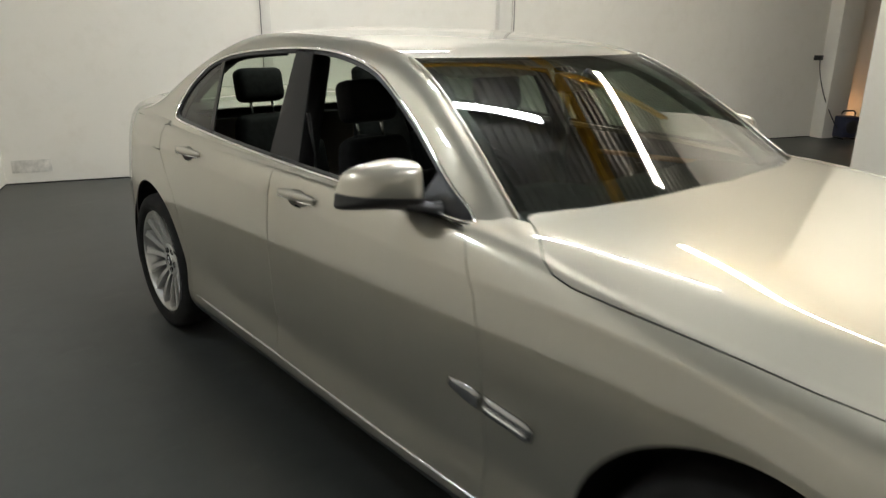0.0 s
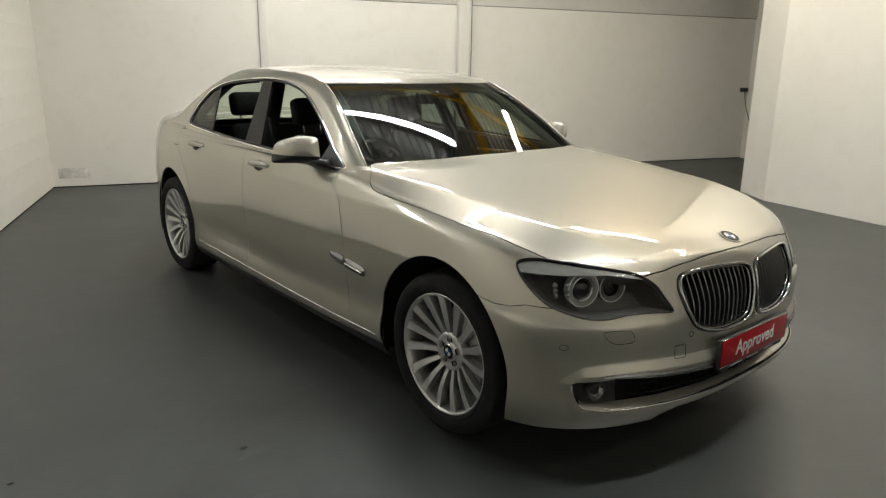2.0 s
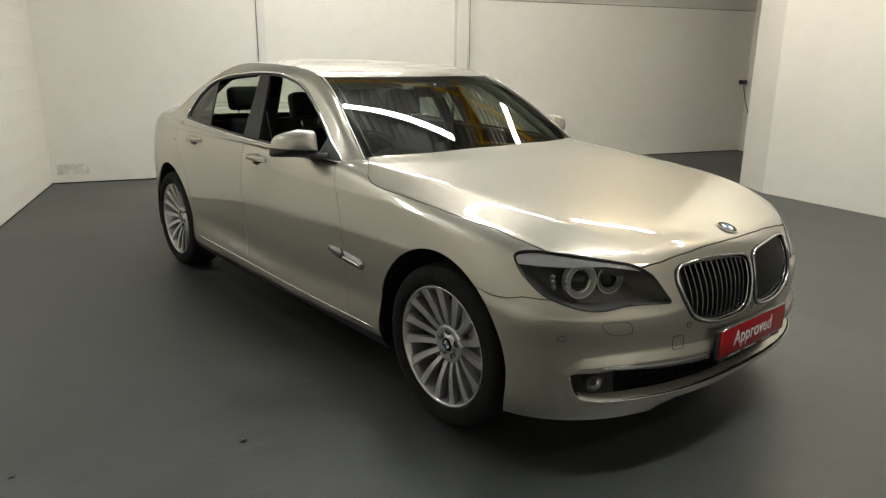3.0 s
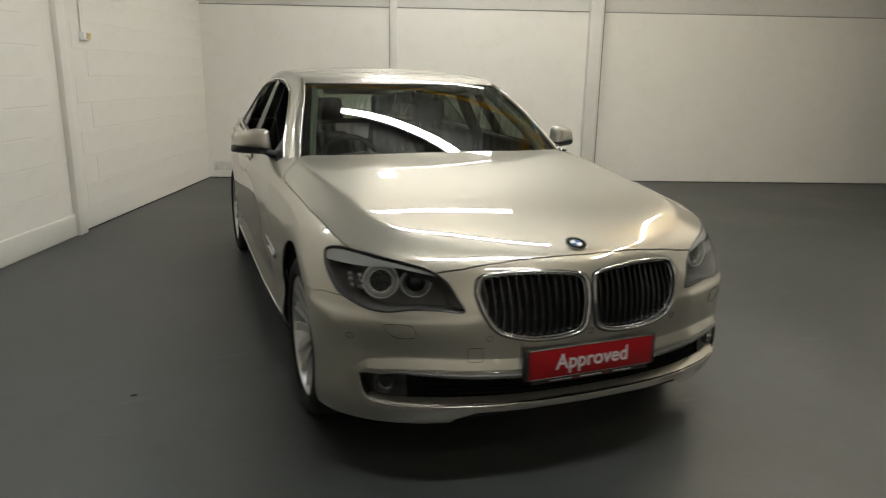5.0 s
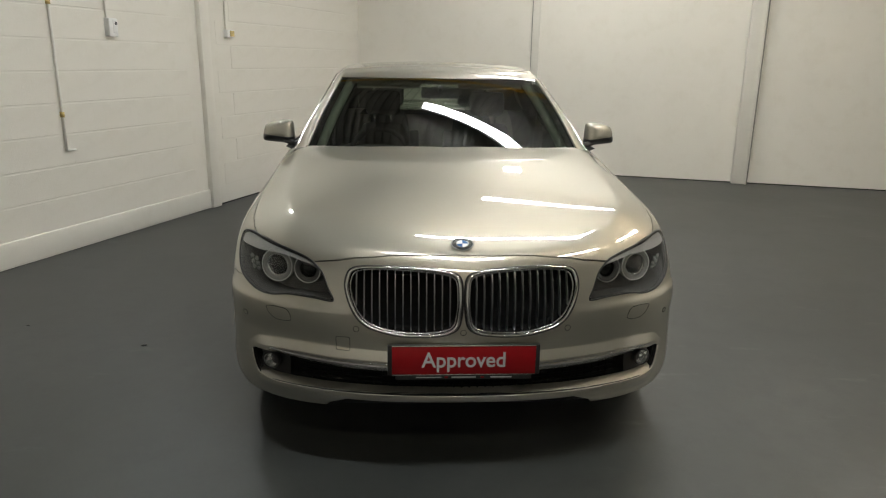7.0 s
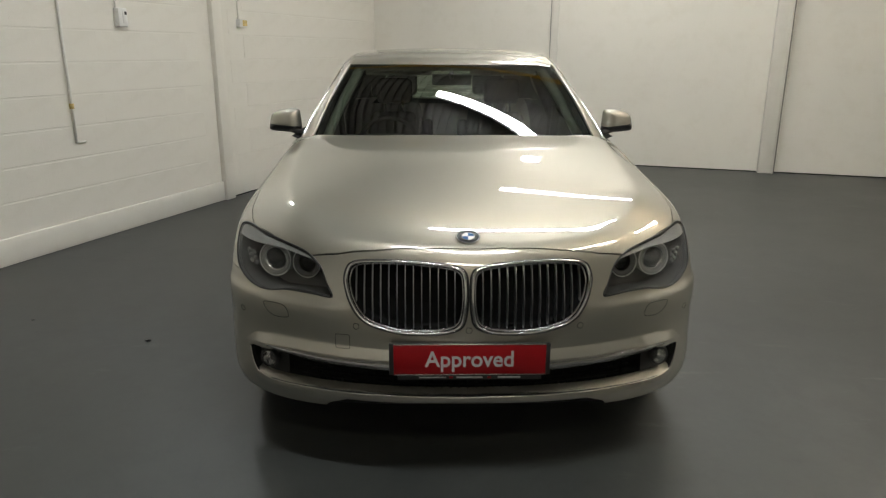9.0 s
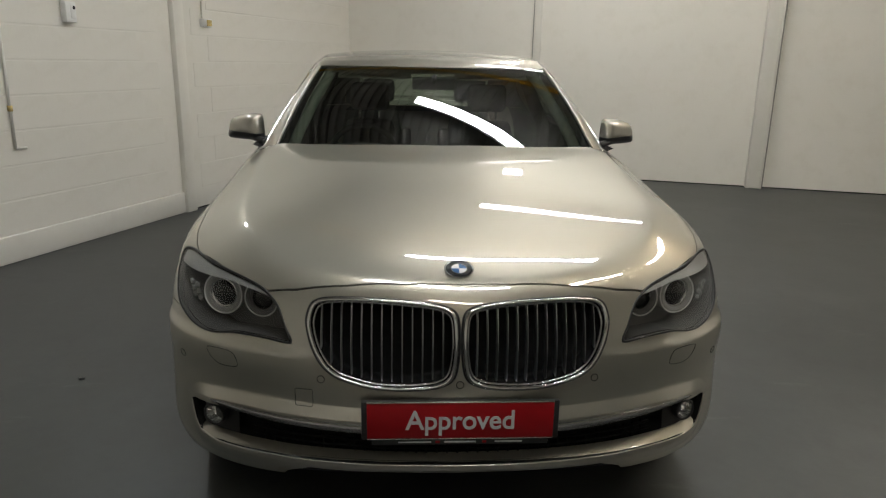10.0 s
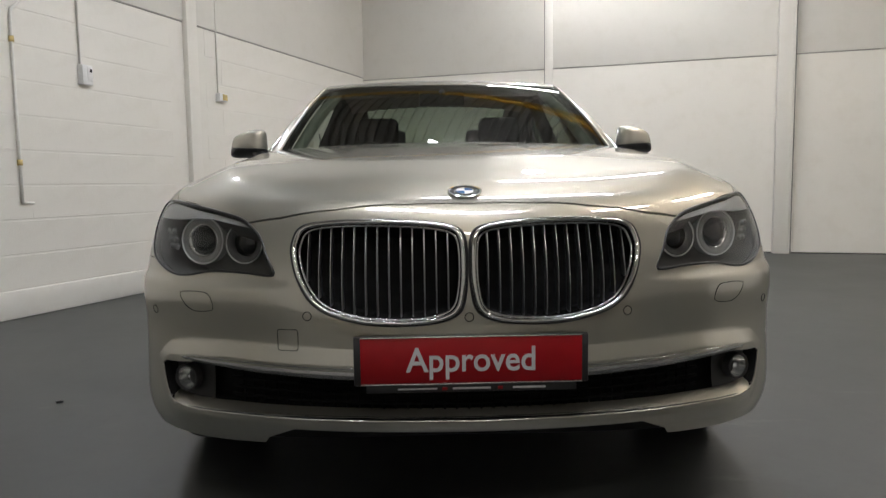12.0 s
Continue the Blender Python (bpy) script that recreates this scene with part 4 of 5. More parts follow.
LAMPGRID = body(1.0, 4.2, 300, 3.6, 7.6, 130)
for sx in (-1, 1):
    flip = (sx, 1, 1)
    lamp = halves("headlamp", *inset(LAMPGRID, c_lamp, .125, .022), LAMPGREY, car, sx, 0)
    lens = carve(LAMPGRID, lambda p: -c_lamp(p) - .002)
    lift = lens[0].copy()
    lift[:, :3] += lift[:, 5:8] * .001
    halves("lens", lift, lens[1], LAMPGLASS, lamp, sx, 0, "clear plastic lens")
    # dark rim round the lens
    path = [on_corner(a, z, .0005) for a, z in LAMP]
    v, f = tube_verts(path, .0034, 6, True)
    make("lens_seal", np.array(v) * flip, f, SEALBLACK, lamp)
    # pale brow across the top
    brow_low = lambda p: p[:, 2] - np.interp(p[:, 0] + p[:, 1], (-.25, -.10, .04, .22, .45), (.772, .788, .804, .800, .800))
    bv, bf = carve(LAMPGRID, lambda p: -c_lamp(p) - .006, brow_low)
    bv = bv.copy()
    bv[:, :3] -= bv[:, 5:8] * .006
    halves("lamp_brow", bv, bf, BROW, lamp, sx, .004)
    # two round units with light rings
    for at, r, nm in (((.710, -.572, .738), .065, "main_beam"), ((.588, -.608, .731), .0555, "side_beam")):
        way = (.30, -.95, .05)
        v, f = turned([(-.02, r), (.006, r), (.010, r - .004), (.008, r - (.017 if r > .060 else .008)), (.004, r - .020), (-.005, r - .021)], 40, (at[0], at[1] + .020, at[2]), way)
        unit = make(nm, np.array(v) * flip, f if sx > 0 else [q[::-1] for q in f], PALERING if r > .060 else RING, lamp, label="ring-lit round lamp unit")
        v, f = turned([(.0, r - .020), (-.006, r - .024), (-.020, r - .028), (-.014, .012), (-.012, .0005)], 36, (at[0], at[1] + .020, at[2]), way)
        vr, fr = turned([(.009, r + .0010), (.0130, r - .0010), (.009, r - .0034)], 40, (at[0], at[1] + .020, at[2]), way)
        make("ring_edge", np.array(vr) * flip, fr, RINGEDGE, lamp)
        make("projector", np.array(v) * flip, f if sx > 0 else [q[::-1] for q in f], LENSBLACK, lamp)
        if r > .060:
            vr, fr = turned([(.002, r - .0195), (.008, r - .0215), (-.004, r - .026)], 40, (at[0], at[1] + .020, at[2]), way)
            make("inner_ring", np.array(vr) * flip, fr, SATIN, lamp)
            v, f = turned([(-.010, .040), (.002, .037), (.011, .022), (.015, .0005)], 28, (at[0], at[1] + .020, at[2]), way)
        else:
            v, f = turned([(-.012, r - .022), (-.004, r - .026), (.0, .016), (.001, .0005)], 28, (at[0], at[1] + .020, at[2]), way)
        make("bulb_lens", np.array(v) * flip, f if sx > 0 else [q[::-1] for q in f], LENSBLACK, lamp)
    # small indicator reflectors
    for k in range(3):
        for m in range(2):
            a0 = (.786 + .025 * m + .003 * k, -.550 + .034 * m, .722 + .021 * k)
            v, f = turned([(-.004, .0085), (.002, .0080), (.004, .004), (.0045, .0003)], 12, a0, (.7, -.7, .1))
            make("indicator_cell", np.array(v) * flip, f if sx > 0 else [q[::-1] for q in f], CELLGREY, lamp)

# ---------------------------------------------------------------- kidney grilles
for sx in (-1, 1):
    flip = (sx, 1, 1)
    grille = halves("kidney_grille", *inset(body(0, 2.0, 150, 3, 8, 170), c_grille, .065, .012), VOID, car, sx, 0, "chrome-framed grille with upright slats")
    for lift_, rad, mat, nm, sq in ((.0035, .0060, GRILLECHROME, "chrome_frame", 1.0), (.0, .0035, SEALBLACK, "frame_gap", 1.0)):
        loop = GRILLE if nm == "chrome_frame" else GRILLE + (GRILLE - GRILLE.mean(0)) * .045
        path = [on_front(max(.003, x), z, lift_) for x, z in loop]
        v, f = tube_verts(path, rad, 8, True, sq)
        make(nm, np.array(v) * flip, f, mat, grille)
    inner_ring = GRILLE + (GRILLE.mean(0) - GRILLE) * .040
    path = [on_front(x, z, -.009) for x, z in inner_ring]
    v, f = tube_verts(path, .0042, 8, True)
    make("inner_chrome", np.array(v) * flip, f, DARKCHROME, grille)
    # upright slats
    xs = np.linspace(.048, .390, 13)
    for x in xs:
        zs = np.linspace(.545, .805, 140)
        ok = zs[f_grille(np.column_stack([np.full(140, x), zs])) < -.010]
        if len(ok) < 5:
            continue
        bm = bmesh.new()
        rings = []
        for z in np.linspace(ok[0], ok[-1], 9):
            p = on_front(x, z, 0)
            out = -.011 - .008 * ((z - .68) / .12) ** 2
            rings.append([bm.verts.new((sx * (p[0] + w), p[1] - out + d, z)) for w, d in ((-.0019, 0.0012), (-.0010, -.0010), (.0010, -.0010), (.0019, .0012), (.0014, .030), (-.0014, .030))])
        for r0, r1 in zip(rings, rings[1:]):
            for k in range(6):
                bm.faces.new((r0[k], r0[(k + 1) % 6], r1[(k + 1) % 6], r1[k]))
        bmesh.ops.recalc_face_normals(bm, faces=bm.faces)
        part("slat", bm, SLAT, grille, smooth=False)

BLADE = simple("satin_grey_blade", (0.30, 0.30, 0.30), 0.26, .8, var=0.05)
FOGSILVER = simple("bright_lamp_reflector", (0.72, 0.72, 0.72), 0.14, .9, var=0.05)
FOGPANEL = simple("dark_grey_fog_panel", (0.013, 0.0125, 0.012), 0.40, var=0.1)
MESH = simple("black_mesh", (0.006, 0.006, 0.006), 0.85, var=0.1, spec=.1)
# ---------------------------------------------------------------- lower intake, fog lamps, chrome blade
intake = halves("lower_intake", *inset(body(0, 3.6, 230, .5, 4, 140), c_intake, .085, .02), VOID, car, 0, 0, "black lower air intake")
sill_z = lambda x: float(np.interp(abs(x), (0, .30, .58, .72, .79), (.316, .319, .320, .316, .325)))
vs = []
for x in np.linspace(-.785, .785, 61):
    zb = sill_z(x)
    p = on_front(x, zb - .004)
    vs += [(x, p[1] + .003, zb - .003), (x, p[1] + .022, zb + .008), (x, p[1] + .044, zb + .018)]
make("intake_shelf", vs, grid_faces(61, 3), PAINT, intake)
v, f = tube_verts([on_front(x, sill_z(x) - .0015, -.0005) for x in np.linspace(-.785, .785, 81)], .0030, 8)
make("intake_sill_edge", v, f, PAINT, intake)
for k in range(4):
    pts = []
    for x in np.linspace(-.60, .60, 41):
        p = on_front(x, .40 - .0)
        pts.append((x, p[1] + .045, .350 + .022 * k + .006 * (abs(x) / .6) ** 2))
    v, f = tube_verts(pts, .0045, 6)
    make("mesh_bar", v, f, MESH, intake)
for k in range(39):
    x = -.57 + .03 * k
    p = on_front(x, .40)
    v, f = tube_verts([(x, p[1] + .047, sill_z(x) + .012), (x, p[1] + .047, .432)], .003, 5)
    make("mesh_bar", v, f, MESH, intake)
for sx in (-1, 1):
    xs = np.linspace(.20, .735, 40)
    path = [on_front(x, np.interp(x, (.2, .32, .6, .70, .735), (.445, .447, .456, .457, .449)), .004) for x in xs]
    v, f = tube_verts(path, .0011, 6, squash=1.0)
    blade = make("chrome_blade", np.array(v) * (sx, 1, 1), f, DARKCHROME, car)
    vs = []
    for x in xs:
        zt = np.interp(x, (.2, .32, .6, .70, .735), (.444, .446, .455, .456, .449))
        drop = np.interp(x, (.2, .5, .70, .735), (.026, .022, .014, .004))
        p = on_front(x, zt, 0)
        vs += [(p[0], p[1] + .003, zt), (p[0], p[1] - .001, zt - drop * .5), (p[0], p[1] - .004, zt - drop), (p[0], p[1] + .012, zt - drop - .002)]
    band = make("blade_face", np.array(vs) * (sx, 1, 1), grid_faces(len(xs), 4), BLADE, blade)
    at = on_front(.749, .385, -.024)
    v, f = turned([(-.03, .036), (.008, .036), (.012, .033), (.008, .029)], 30, at, (.35, -.93, 0))
    fog = make("fog_lamp", np.array(v) * (sx, 1, 1), f if sx > 0 else [q[::-1] for q in f], BLACK, car)
    v, f = turned([(.004, .030), (-.012, .026), (-.030, .012), (-.032, .0005)], 26, at, (.35, -.93, 0))
    make("reflector", np.array(v) * (sx, 1, 1), f if sx > 0 else [q[::-1] for q in f], FOGSILVER, fog)
    v, f = turned([(.008, .031), (.012, .020), (.0135, .0005)], 26, at, (.35, -.93, 0))
    make("fog_lens", np.array(v) * (sx, 1, 1), f if sx > 0 else [q[::-1] for q in f], LAMPGLASS, fog)
    vs = []
    for x in np.linspace(.655, .806, 9):
        p = on_front(x, .40)
        zt = np.interp(x, (.655, .72, .81), (.446, .442, .428))
        zb = np.interp(x, (.655, .77, .81), (.322, .320, .365))
        vs += [(p[0], p[1] + .050, zt), (p[0], p[1] + .054, (zt + zb) / 2), (p[0], p[1] + .042, zb)]
    make("fog_surround", np.array(vs) * (sx, 1, 1), grid_faces(9, 3), FOGPANEL, fog)
    # rolled edge at the end of the intake
    path = [on_front(x, z, .001) for x, z in ((.814, .412), (.811, .385), (.802, .350), (.788, .326), (.770, .317))]
    v, f = tube_verts(path, .0026, 6)
    make("intake_edge", np.array(v) * (sx, 1, 1), f, PAINT, car)

# parking sensors, washer flaps, towing eye cover: fine shut lines on the bumper
for x, z in ((.390, .570), (-.390, .570), (0, .568), (.838, .556), (-.838, .556)):
    c = on_front(x, z, .0004)
    path = [on_front(x + .0105 * math.cos(w), z + .0105 * math.sin(w), .0004) for w in np.linspace(0, 2 * math.pi, 25)[:-1]]
    v, f = tube_verts(path, .0011, 5, True)
    make("parking_sensor", v, f, VOID, bumper)
for sx in (-1, 1):
    ring = rounded([(.735, .616), (.655, .618), (.638, .578), (.69, .570), (.722, .585)], 6, .4)
    v, f = tube_verts([on_front(x, z, .0004) for x, z in ring], .0010, 5, True)
    make("washer_flap_seam", np.array(v) * (sx, 1, 1), f, VOID, bumper)
ring = rounded([(-.464, .535), (-.440, .536), (-.416, .535), (-.414, .510), (-.416, .487), (-.440, .486), (-.463, .487), (-.465, .51)], 5, .4)
v, f = tube_verts([on_front(x, z, .0004) for x, z in ring], .0010, 5, True)
make("towing_eye_seam", v, f, VOID, bumper)


# ---------------------------------------------------------------- wheels
def wheel_thing():
    wheel = new("wheel")
    tyre_p = [(.085, .252), (.108, .262), (.121, .290), (.120, .318), (.108, .338), (.090, .346), (.05, .349), (0, .350), (-.05, .349), (-.090, .346), (-.110, .335), (-.12, .31), (-.10, .25)]
    v, f = lathe([(-x, r) for x, r in tyre_p], 96)
    tyre = make("tyre", v, f, RUBBER, wheel, label="black road tyre")
    for x, r in ((.1195, .276), (.1215, .300)):
        v, f = lathe([(-x + .002, r - .002), (-x - .0012, r), (-x + .002, r + .002)], 96)
        make("tyre_rib", v, f, RUBBER, wheel)
    barrel = [(.100, .262), (.108, .261), (.109, .256), (.100, .250), (.070, .243), (.02, .236), (-.09, .232), (-.10, .25)]
    v, f = lathe([(-x, r) for x, r in barrel], 96)
    rim = make("rim", v, f, ALLOY, wheel, label="silver multi-spoke alloy rim")
    # fifteen broad blades run from the hub to the rim's edge, each folded along one side
    n = 15
    for k in range(n):
        w0 = 2 * math.pi * (k + .5) / n
        bm = bmesh.new()
        rings = []
        for s in np.linspace(0, 1, 11):
            r = .060 + (.2535 - .060) * s
            half = .0115 + .0105 * s**1.2 + .004 * max(0, .16 - s) / .16
            x = -(.058 + .044 * s**1.15 + .006 * math.sin(math.pi * s))
            dep = .034 + .004 * s
            sway = .010 * math.sin(s * math.pi * .8)
            ring = []
            for t, d in ((-1, .34), (-.86, .02), (-.62, 0), (.15, .15), (.80, .12), (1, .40), (.75, 1), (-.75, 1)):
                w = w0 + (t * half + sway) / r
                ring.append(bm.verts.new((x + d * dep, r * math.cos(w), r * math.sin(w))))
            rings.append(ring)
        for r0, r1 in zip(rings, rings[1:]):
            for q in range(8):
                bm.faces.new((r0[q], r0[(q + 1) % 8], r1[(q + 1) % 8], r1[q]))
        bmesh.ops.recalc_face_normals(bm, faces=bm.faces)
        part("spoke", bm, ALLOY, wheel)
    hub = [(-.030, .088), (-.060, .084), (-.066, .075), (-.062, .060), (-.058, .040), (-.062, .036), (-.066, .033)]
    v, f = lathe(hub, 60)
    make("hub_dish", v, f, ALLOY, wheel)
    v, f = lathe([(-.062, .034), (-.069, .032), (-.071, .030), (-.070, .029)], 40)
    make("hub_cap_ring", v, f, CHROME, wheel)
    v, f = lathe([(-.0695, .030), (-.0705, .020), (-.0708, .0004)], 40)
    cap = make("hub_cap", v, f, GLOSSBLACK, wheel, label="black, blue and white roundel cap")
    for k in range(4):
        bm = bmesh.new()
        mid = bm.verts.new((-.0722, 0, 0))
        arc = [bm.verts.new((-.0720, .018 * math.cos(w), .018 * math.sin(w))) for w in np.linspace(k * math.pi / 2, (k + 1) * math.pi / 2, 9)]
        for a, b in zip(arc, arc[1:]):
            bm.faces.new((mid, b, a))
        part("quadrant", bm, BLUEPRINT if k % 2 else WHITEPRINT, wheel)
    for k in range(5):
        w = 2 * math.pi * (k + .25) / 5
        v, f = lathe([(-.050, .0125), (-.061, .0125), (-.064, .009), (-.064, .0004)], 12)
        v = [(p[0], p[1] + .056 * math.cos(w), p[2] + .056 * math.sin(w)) for p in v]
        make("wheel_bolt", v, f, DISC, wheel)
        v, f = lathe([(-.0655, .0150), (-.0630, .0150), (-.055, .0128)], 16)
        v = [(p[0], p[1] + .056 * math.cos(w), p[2] + .056 * math.sin(w)) for p in v]
        make("bolt_recess", v, f, VOID, wheel)
    v, f = lathe([(.01, .06), (.0, .175), (-.012, .175), (-.02, .06)], 64)
    make("brake_disc", v, f, DISC, wheel)
    bm = bmesh.new()
    box_bm(bm, (.07, .13, .20), (.0, .15, .03), bevel=.02)
    part("brake_caliper", bm, BLACK, wheel)
    return wheel


first_wheel = wheel_thing()
first_wheel.parent = car
first_wheel.matrix_basis = pose(-.800, 0, HUB_Z, 0, 0, 0)
for m in (pose(-.812, REAR, HUB_Z, 34, 0, 0), pose(.800, 0, HUB_Z, 0, 0, 180), pose(.812, REAR, HUB_Z, 0, 0, 180)):
    w = copy_thing(first_wheel, m)

# ---------------------------------------------------------------- badge and sales plate
def disc_on_bonnet(radius, y0, lift, mat, name, parent, steps=36, r0=0.0):
    vs = [on_top(0.0001, y0, lift)] if r0 == 0 else []
    ring = []
    for w in np.linspace(0, 2 * math.pi, steps, endpoint=False):
        for r in ((radius,) if r0 == 0 else (r0, radius)):
            x, y = r * math.cos(w), y0 + r * math.sin(w) * .93
            p = on_top(abs(x) + 1e-4, y, lift)
            vs.append((math.copysign(p[0], x), p[1], p[2]))
    if r0 == 0:
        fs = [(0, 1 + i, 1 + (i + 1) % steps) for i in range(steps)]
    else:
        fs = [(2 * i, 2 * i + 1, 2 * ((i + 1) % steps) + 1, 2 * ((i + 1) % steps)) for i in range(steps)]
    return shell(make(name, vs, fs, mat, parent), .003, -1)


BY = -.716
badge = disc_on_bonnet(.041, BY, .004, GLOSSBLACK, "bonnet_badge", car)
badge["label"] = "round black, blue and white badge"
disc_on_bonnet(.0425, BY, .0055, CHROME, "badge_rim", badge, r0=.0385)
disc_on_bonnet(.0235, BY, .0055, CHROME, "badge_ring", badge, r0=.0215)
for k in range(4):
    vs = [on_top(1e-4, BY, .0056)]
    for w in np.linspace(k * math.pi / 2, (k + 1) * math.pi / 2, 9):
        x, y = .0215 * math.cos(w), BY + .0215 * math.sin(w) * .93
        p = on_top(abs(x) + 1e-4, y, .0056)
        vs.append((math.copysign(p[0], x), p[1], p[2]))
    make("badge_quadrant", vs, [(0, i, i + 1) for i in range(1, 9)], WHITEPRINT if k % 2 else BLUEPRINT, badge)

PLATE_Y = -.866
plate = part("sales_plate", box_bm(bmesh.new(), (.556, .014, .117), (.003, PLATE_Y, .469), bevel=.003), BLACK, car, "red dealer plate in a black holder")
part("red_panel", box_bm(bmesh.new(), (.524, .004, .108), (.003, PLATE_Y - .008, .470), bevel=.0008), RED, plate, "red panel")
for z in (.5255, .4135):
    part("plate_edge", box_bm(bmesh.new(), (.524, .006, .003), (.003, PLATE_Y - .0085, z), bevel=.0008), CHROME, plate)
part("plate_footer", box_bm(bmesh.new(), (.50, .003, .018), (.003, PLATE_Y - .003, .4005), bevel=.0006), BLACK, plate)


def lettering(text, height, at, mat, parent, name, bold=.0):
    cu = bpy.data.curves.new(name, "FONT")
    cu.body, cu.size, cu.align_x, cu.align_y, cu.extrude, cu.offset = text, height, "CENTER", "CENTER", .0006, bold
    tmp = bpy.data.objects.new(name, cu)
    me = bpy.data.meshes.new_from_object(tmp)
    bpy.data.objects.remove(tmp)
    me.materials.append(mat)
    ob = new(name, me)
    ob.parent = parent
    ob.matrix_basis = Matrix.Translation(at) @ pose(0, 0, 0, 90, 0, 0) @ Matrix.Diagonal((.93, 1, 1, 1))
    return ob


lettering("Approved", .082, (.003, PLATE_Y - .0112, .4685), WHITEPRINT, plate, "lettering", .0010)
for x0, x1, m, h in ((-.175, -.082, WHITEPRINT, .0035), (-.045, .045, WHITEPRINT, .0045), (.098, .176, WHITEPRINT, .0045), (-.070, -.058, RED, .007), (.062, .074, RED, .007)):
    part("footer_bar", box_bm(bmesh.new(), (x1 - x0, .0012, h), ((x0 + x1) / 2 + .003, PLATE_Y - .0052, .4005)), m, plate, smooth=False)

# ---------------------------------------------------------------- scuttle, wipers, roof fin, roof joints
vs = []
xs = np.linspace(-.78, .78, 50)
for x in xs:
    yb = np.interp(abs(x), [p[0] for p in BONNET[-6:-1]][::-1] + [.80], [p[1] for p in BONNET[-6:-1]][::-1] + [.748])
    f0 = on_top(abs(x) + 1e-4, yb - .02, -.014)[2]
    s = _mid(0)[0][1] + (_rail(0)[0][1] - _mid(0)[0][1]) * (abs(x) / .765) ** 2
    vs += [(x, yb - .03, f0), (x, (yb + s) / 2, 1.016), (x, s + .04, 1.046)]
make("scuttle_panel", vs, grid_faces(50, 3), BLACK, car)
for x0, x1, h in ((-.62, .10, .0), (-.02, .60, .004)):
    path = []
    for t in np.linspace(0, 1, 12):
        x = x0 + (x1 - x0) * t
        q = min(.98, abs(x) / .765)
        r, m = _rail(.035)[0], _mid(.035)[0]
        path.append((x, m[1] + (r[1] - m[1]) * q**2 - .012, m[2] + (r[2] - m[2]) * q**2 - .004 - h))
    v, f = tube_verts(path, .006, 6)
    wiper = make("wiper", v, f, BLACK, car)
    v, f = tube_verts([path[0], (path[0][0] + .02, path[0][1] - .05, path[0][2] - .02)], .009, 6)
    make("wiper_arm", v, f, BLACK, wiper)
bm = bmesh.new()
rings = []
for t in np.linspace(0, 1, 8):
    h, w, y = .062 * math.sin(math.pi * min(1, t * .62 + .02)) ** .8, .022 * (1 - t * .5), 2.50 + .14 * t
    zb = 1.448
    rings.append([bm.verts.new((s * w * q, y + .05 * (1 - q) * .6, zb + h * (1 - q))) for s, q in ((-1, 1), (-1, .5), (0, 0), (1, .5), (1, 1))])
for a, b in zip(rings, rings[1:]):
    for k in range(4):
        bm.faces.new((a[k], a[k + 1], b[k + 1], b[k]))
bmesh.ops.recalc_face_normals(bm, faces=bm.faces)
part("roof_aerial", bm, PAINT, car)
for sx in (-1, 1):
    # bright strip up the windscreen pillar
    path = []
    for s in np.linspace(.03, 1.03, 20):
        r = _rail(s)[0]
        path.append((sx * (r[0] + .004), r[1] - .002, r[2] + .002))
    v, f = tube_verts(path, .006, 6)
    make("screen_edge_trim", v, f, PAINT, car)

# ---------------------------------------------------------------- cabin
def soft_box(name, size, at, mat, parent, turn=(0, 0, 0), bevel=.04, puff=.0):
    bm = bmesh.new()
    bmesh.ops.create_cube(bm, size=1.0, matrix=Matrix.Diagonal((*size, 1)))
    bmesh.ops.bevel(bm, geom=list(bm.edges), offset=bevel, segments=4, affect="EDGES", profile=.6)
    m = Matrix.Translation(at) @ pose(0, 0, 0, *turn)
    bmesh.ops.transform(bm, matrix=m, verts=bm.verts)
    return part(name, bm, mat, parent)


def seat(x, y0, rear=False):
    s = soft_box("seat_cushion" if not rear else "rear_seat_cushion", (.52, .54, .20), (x, y0 + .10, .50), LEATHER, car, (6, 0, 0), .06)
    bm = bmesh.new()
    bmesh.ops.create_cube(bm, size=1.0, matrix=Matrix.Diagonal((.50, .15, .62, 1)))
    for q in bm.verts:
        if q.co.z > 0:
            q.co.x *= .60
            q.co.y *= .75
    bmesh.ops.bevel(bm, geom=list(bm.edges), offset=.055, segments=4, affect="EDGES", profile=.6)
    bmesh.ops.transform(bm, matrix=Matrix.Translation((x, y0 + .44, .775)) @ pose(0, 0, 0, -17, 0, 0), verts=bm.verts)
    part("backrest", bm, LEATHER, s)
    for sx in (-1, 1):
        soft_box("side_bolster", (.08, .19, .40), (x + sx * .215, y0 + .38, .73), LEATHER, s, (-17, 0, 0), .035)
        v, f = tube_verts([(x + sx * .06, y0 + .52, 1.04), (x + sx * .06, y0 + .565, 1.20)], .007, 8)
        make("headrest_post", v, f, SATIN, s)
    soft_box("headrest", (.25, .11, .17), (x, y0 + .56, 1.215), LEATHER, s, (-12, 0, 0), .045)
    return s


for x in (-.38, .38):
    seat(x, 1.42)
for x in (-.36, .36):
    seat(x, 2.42, True)
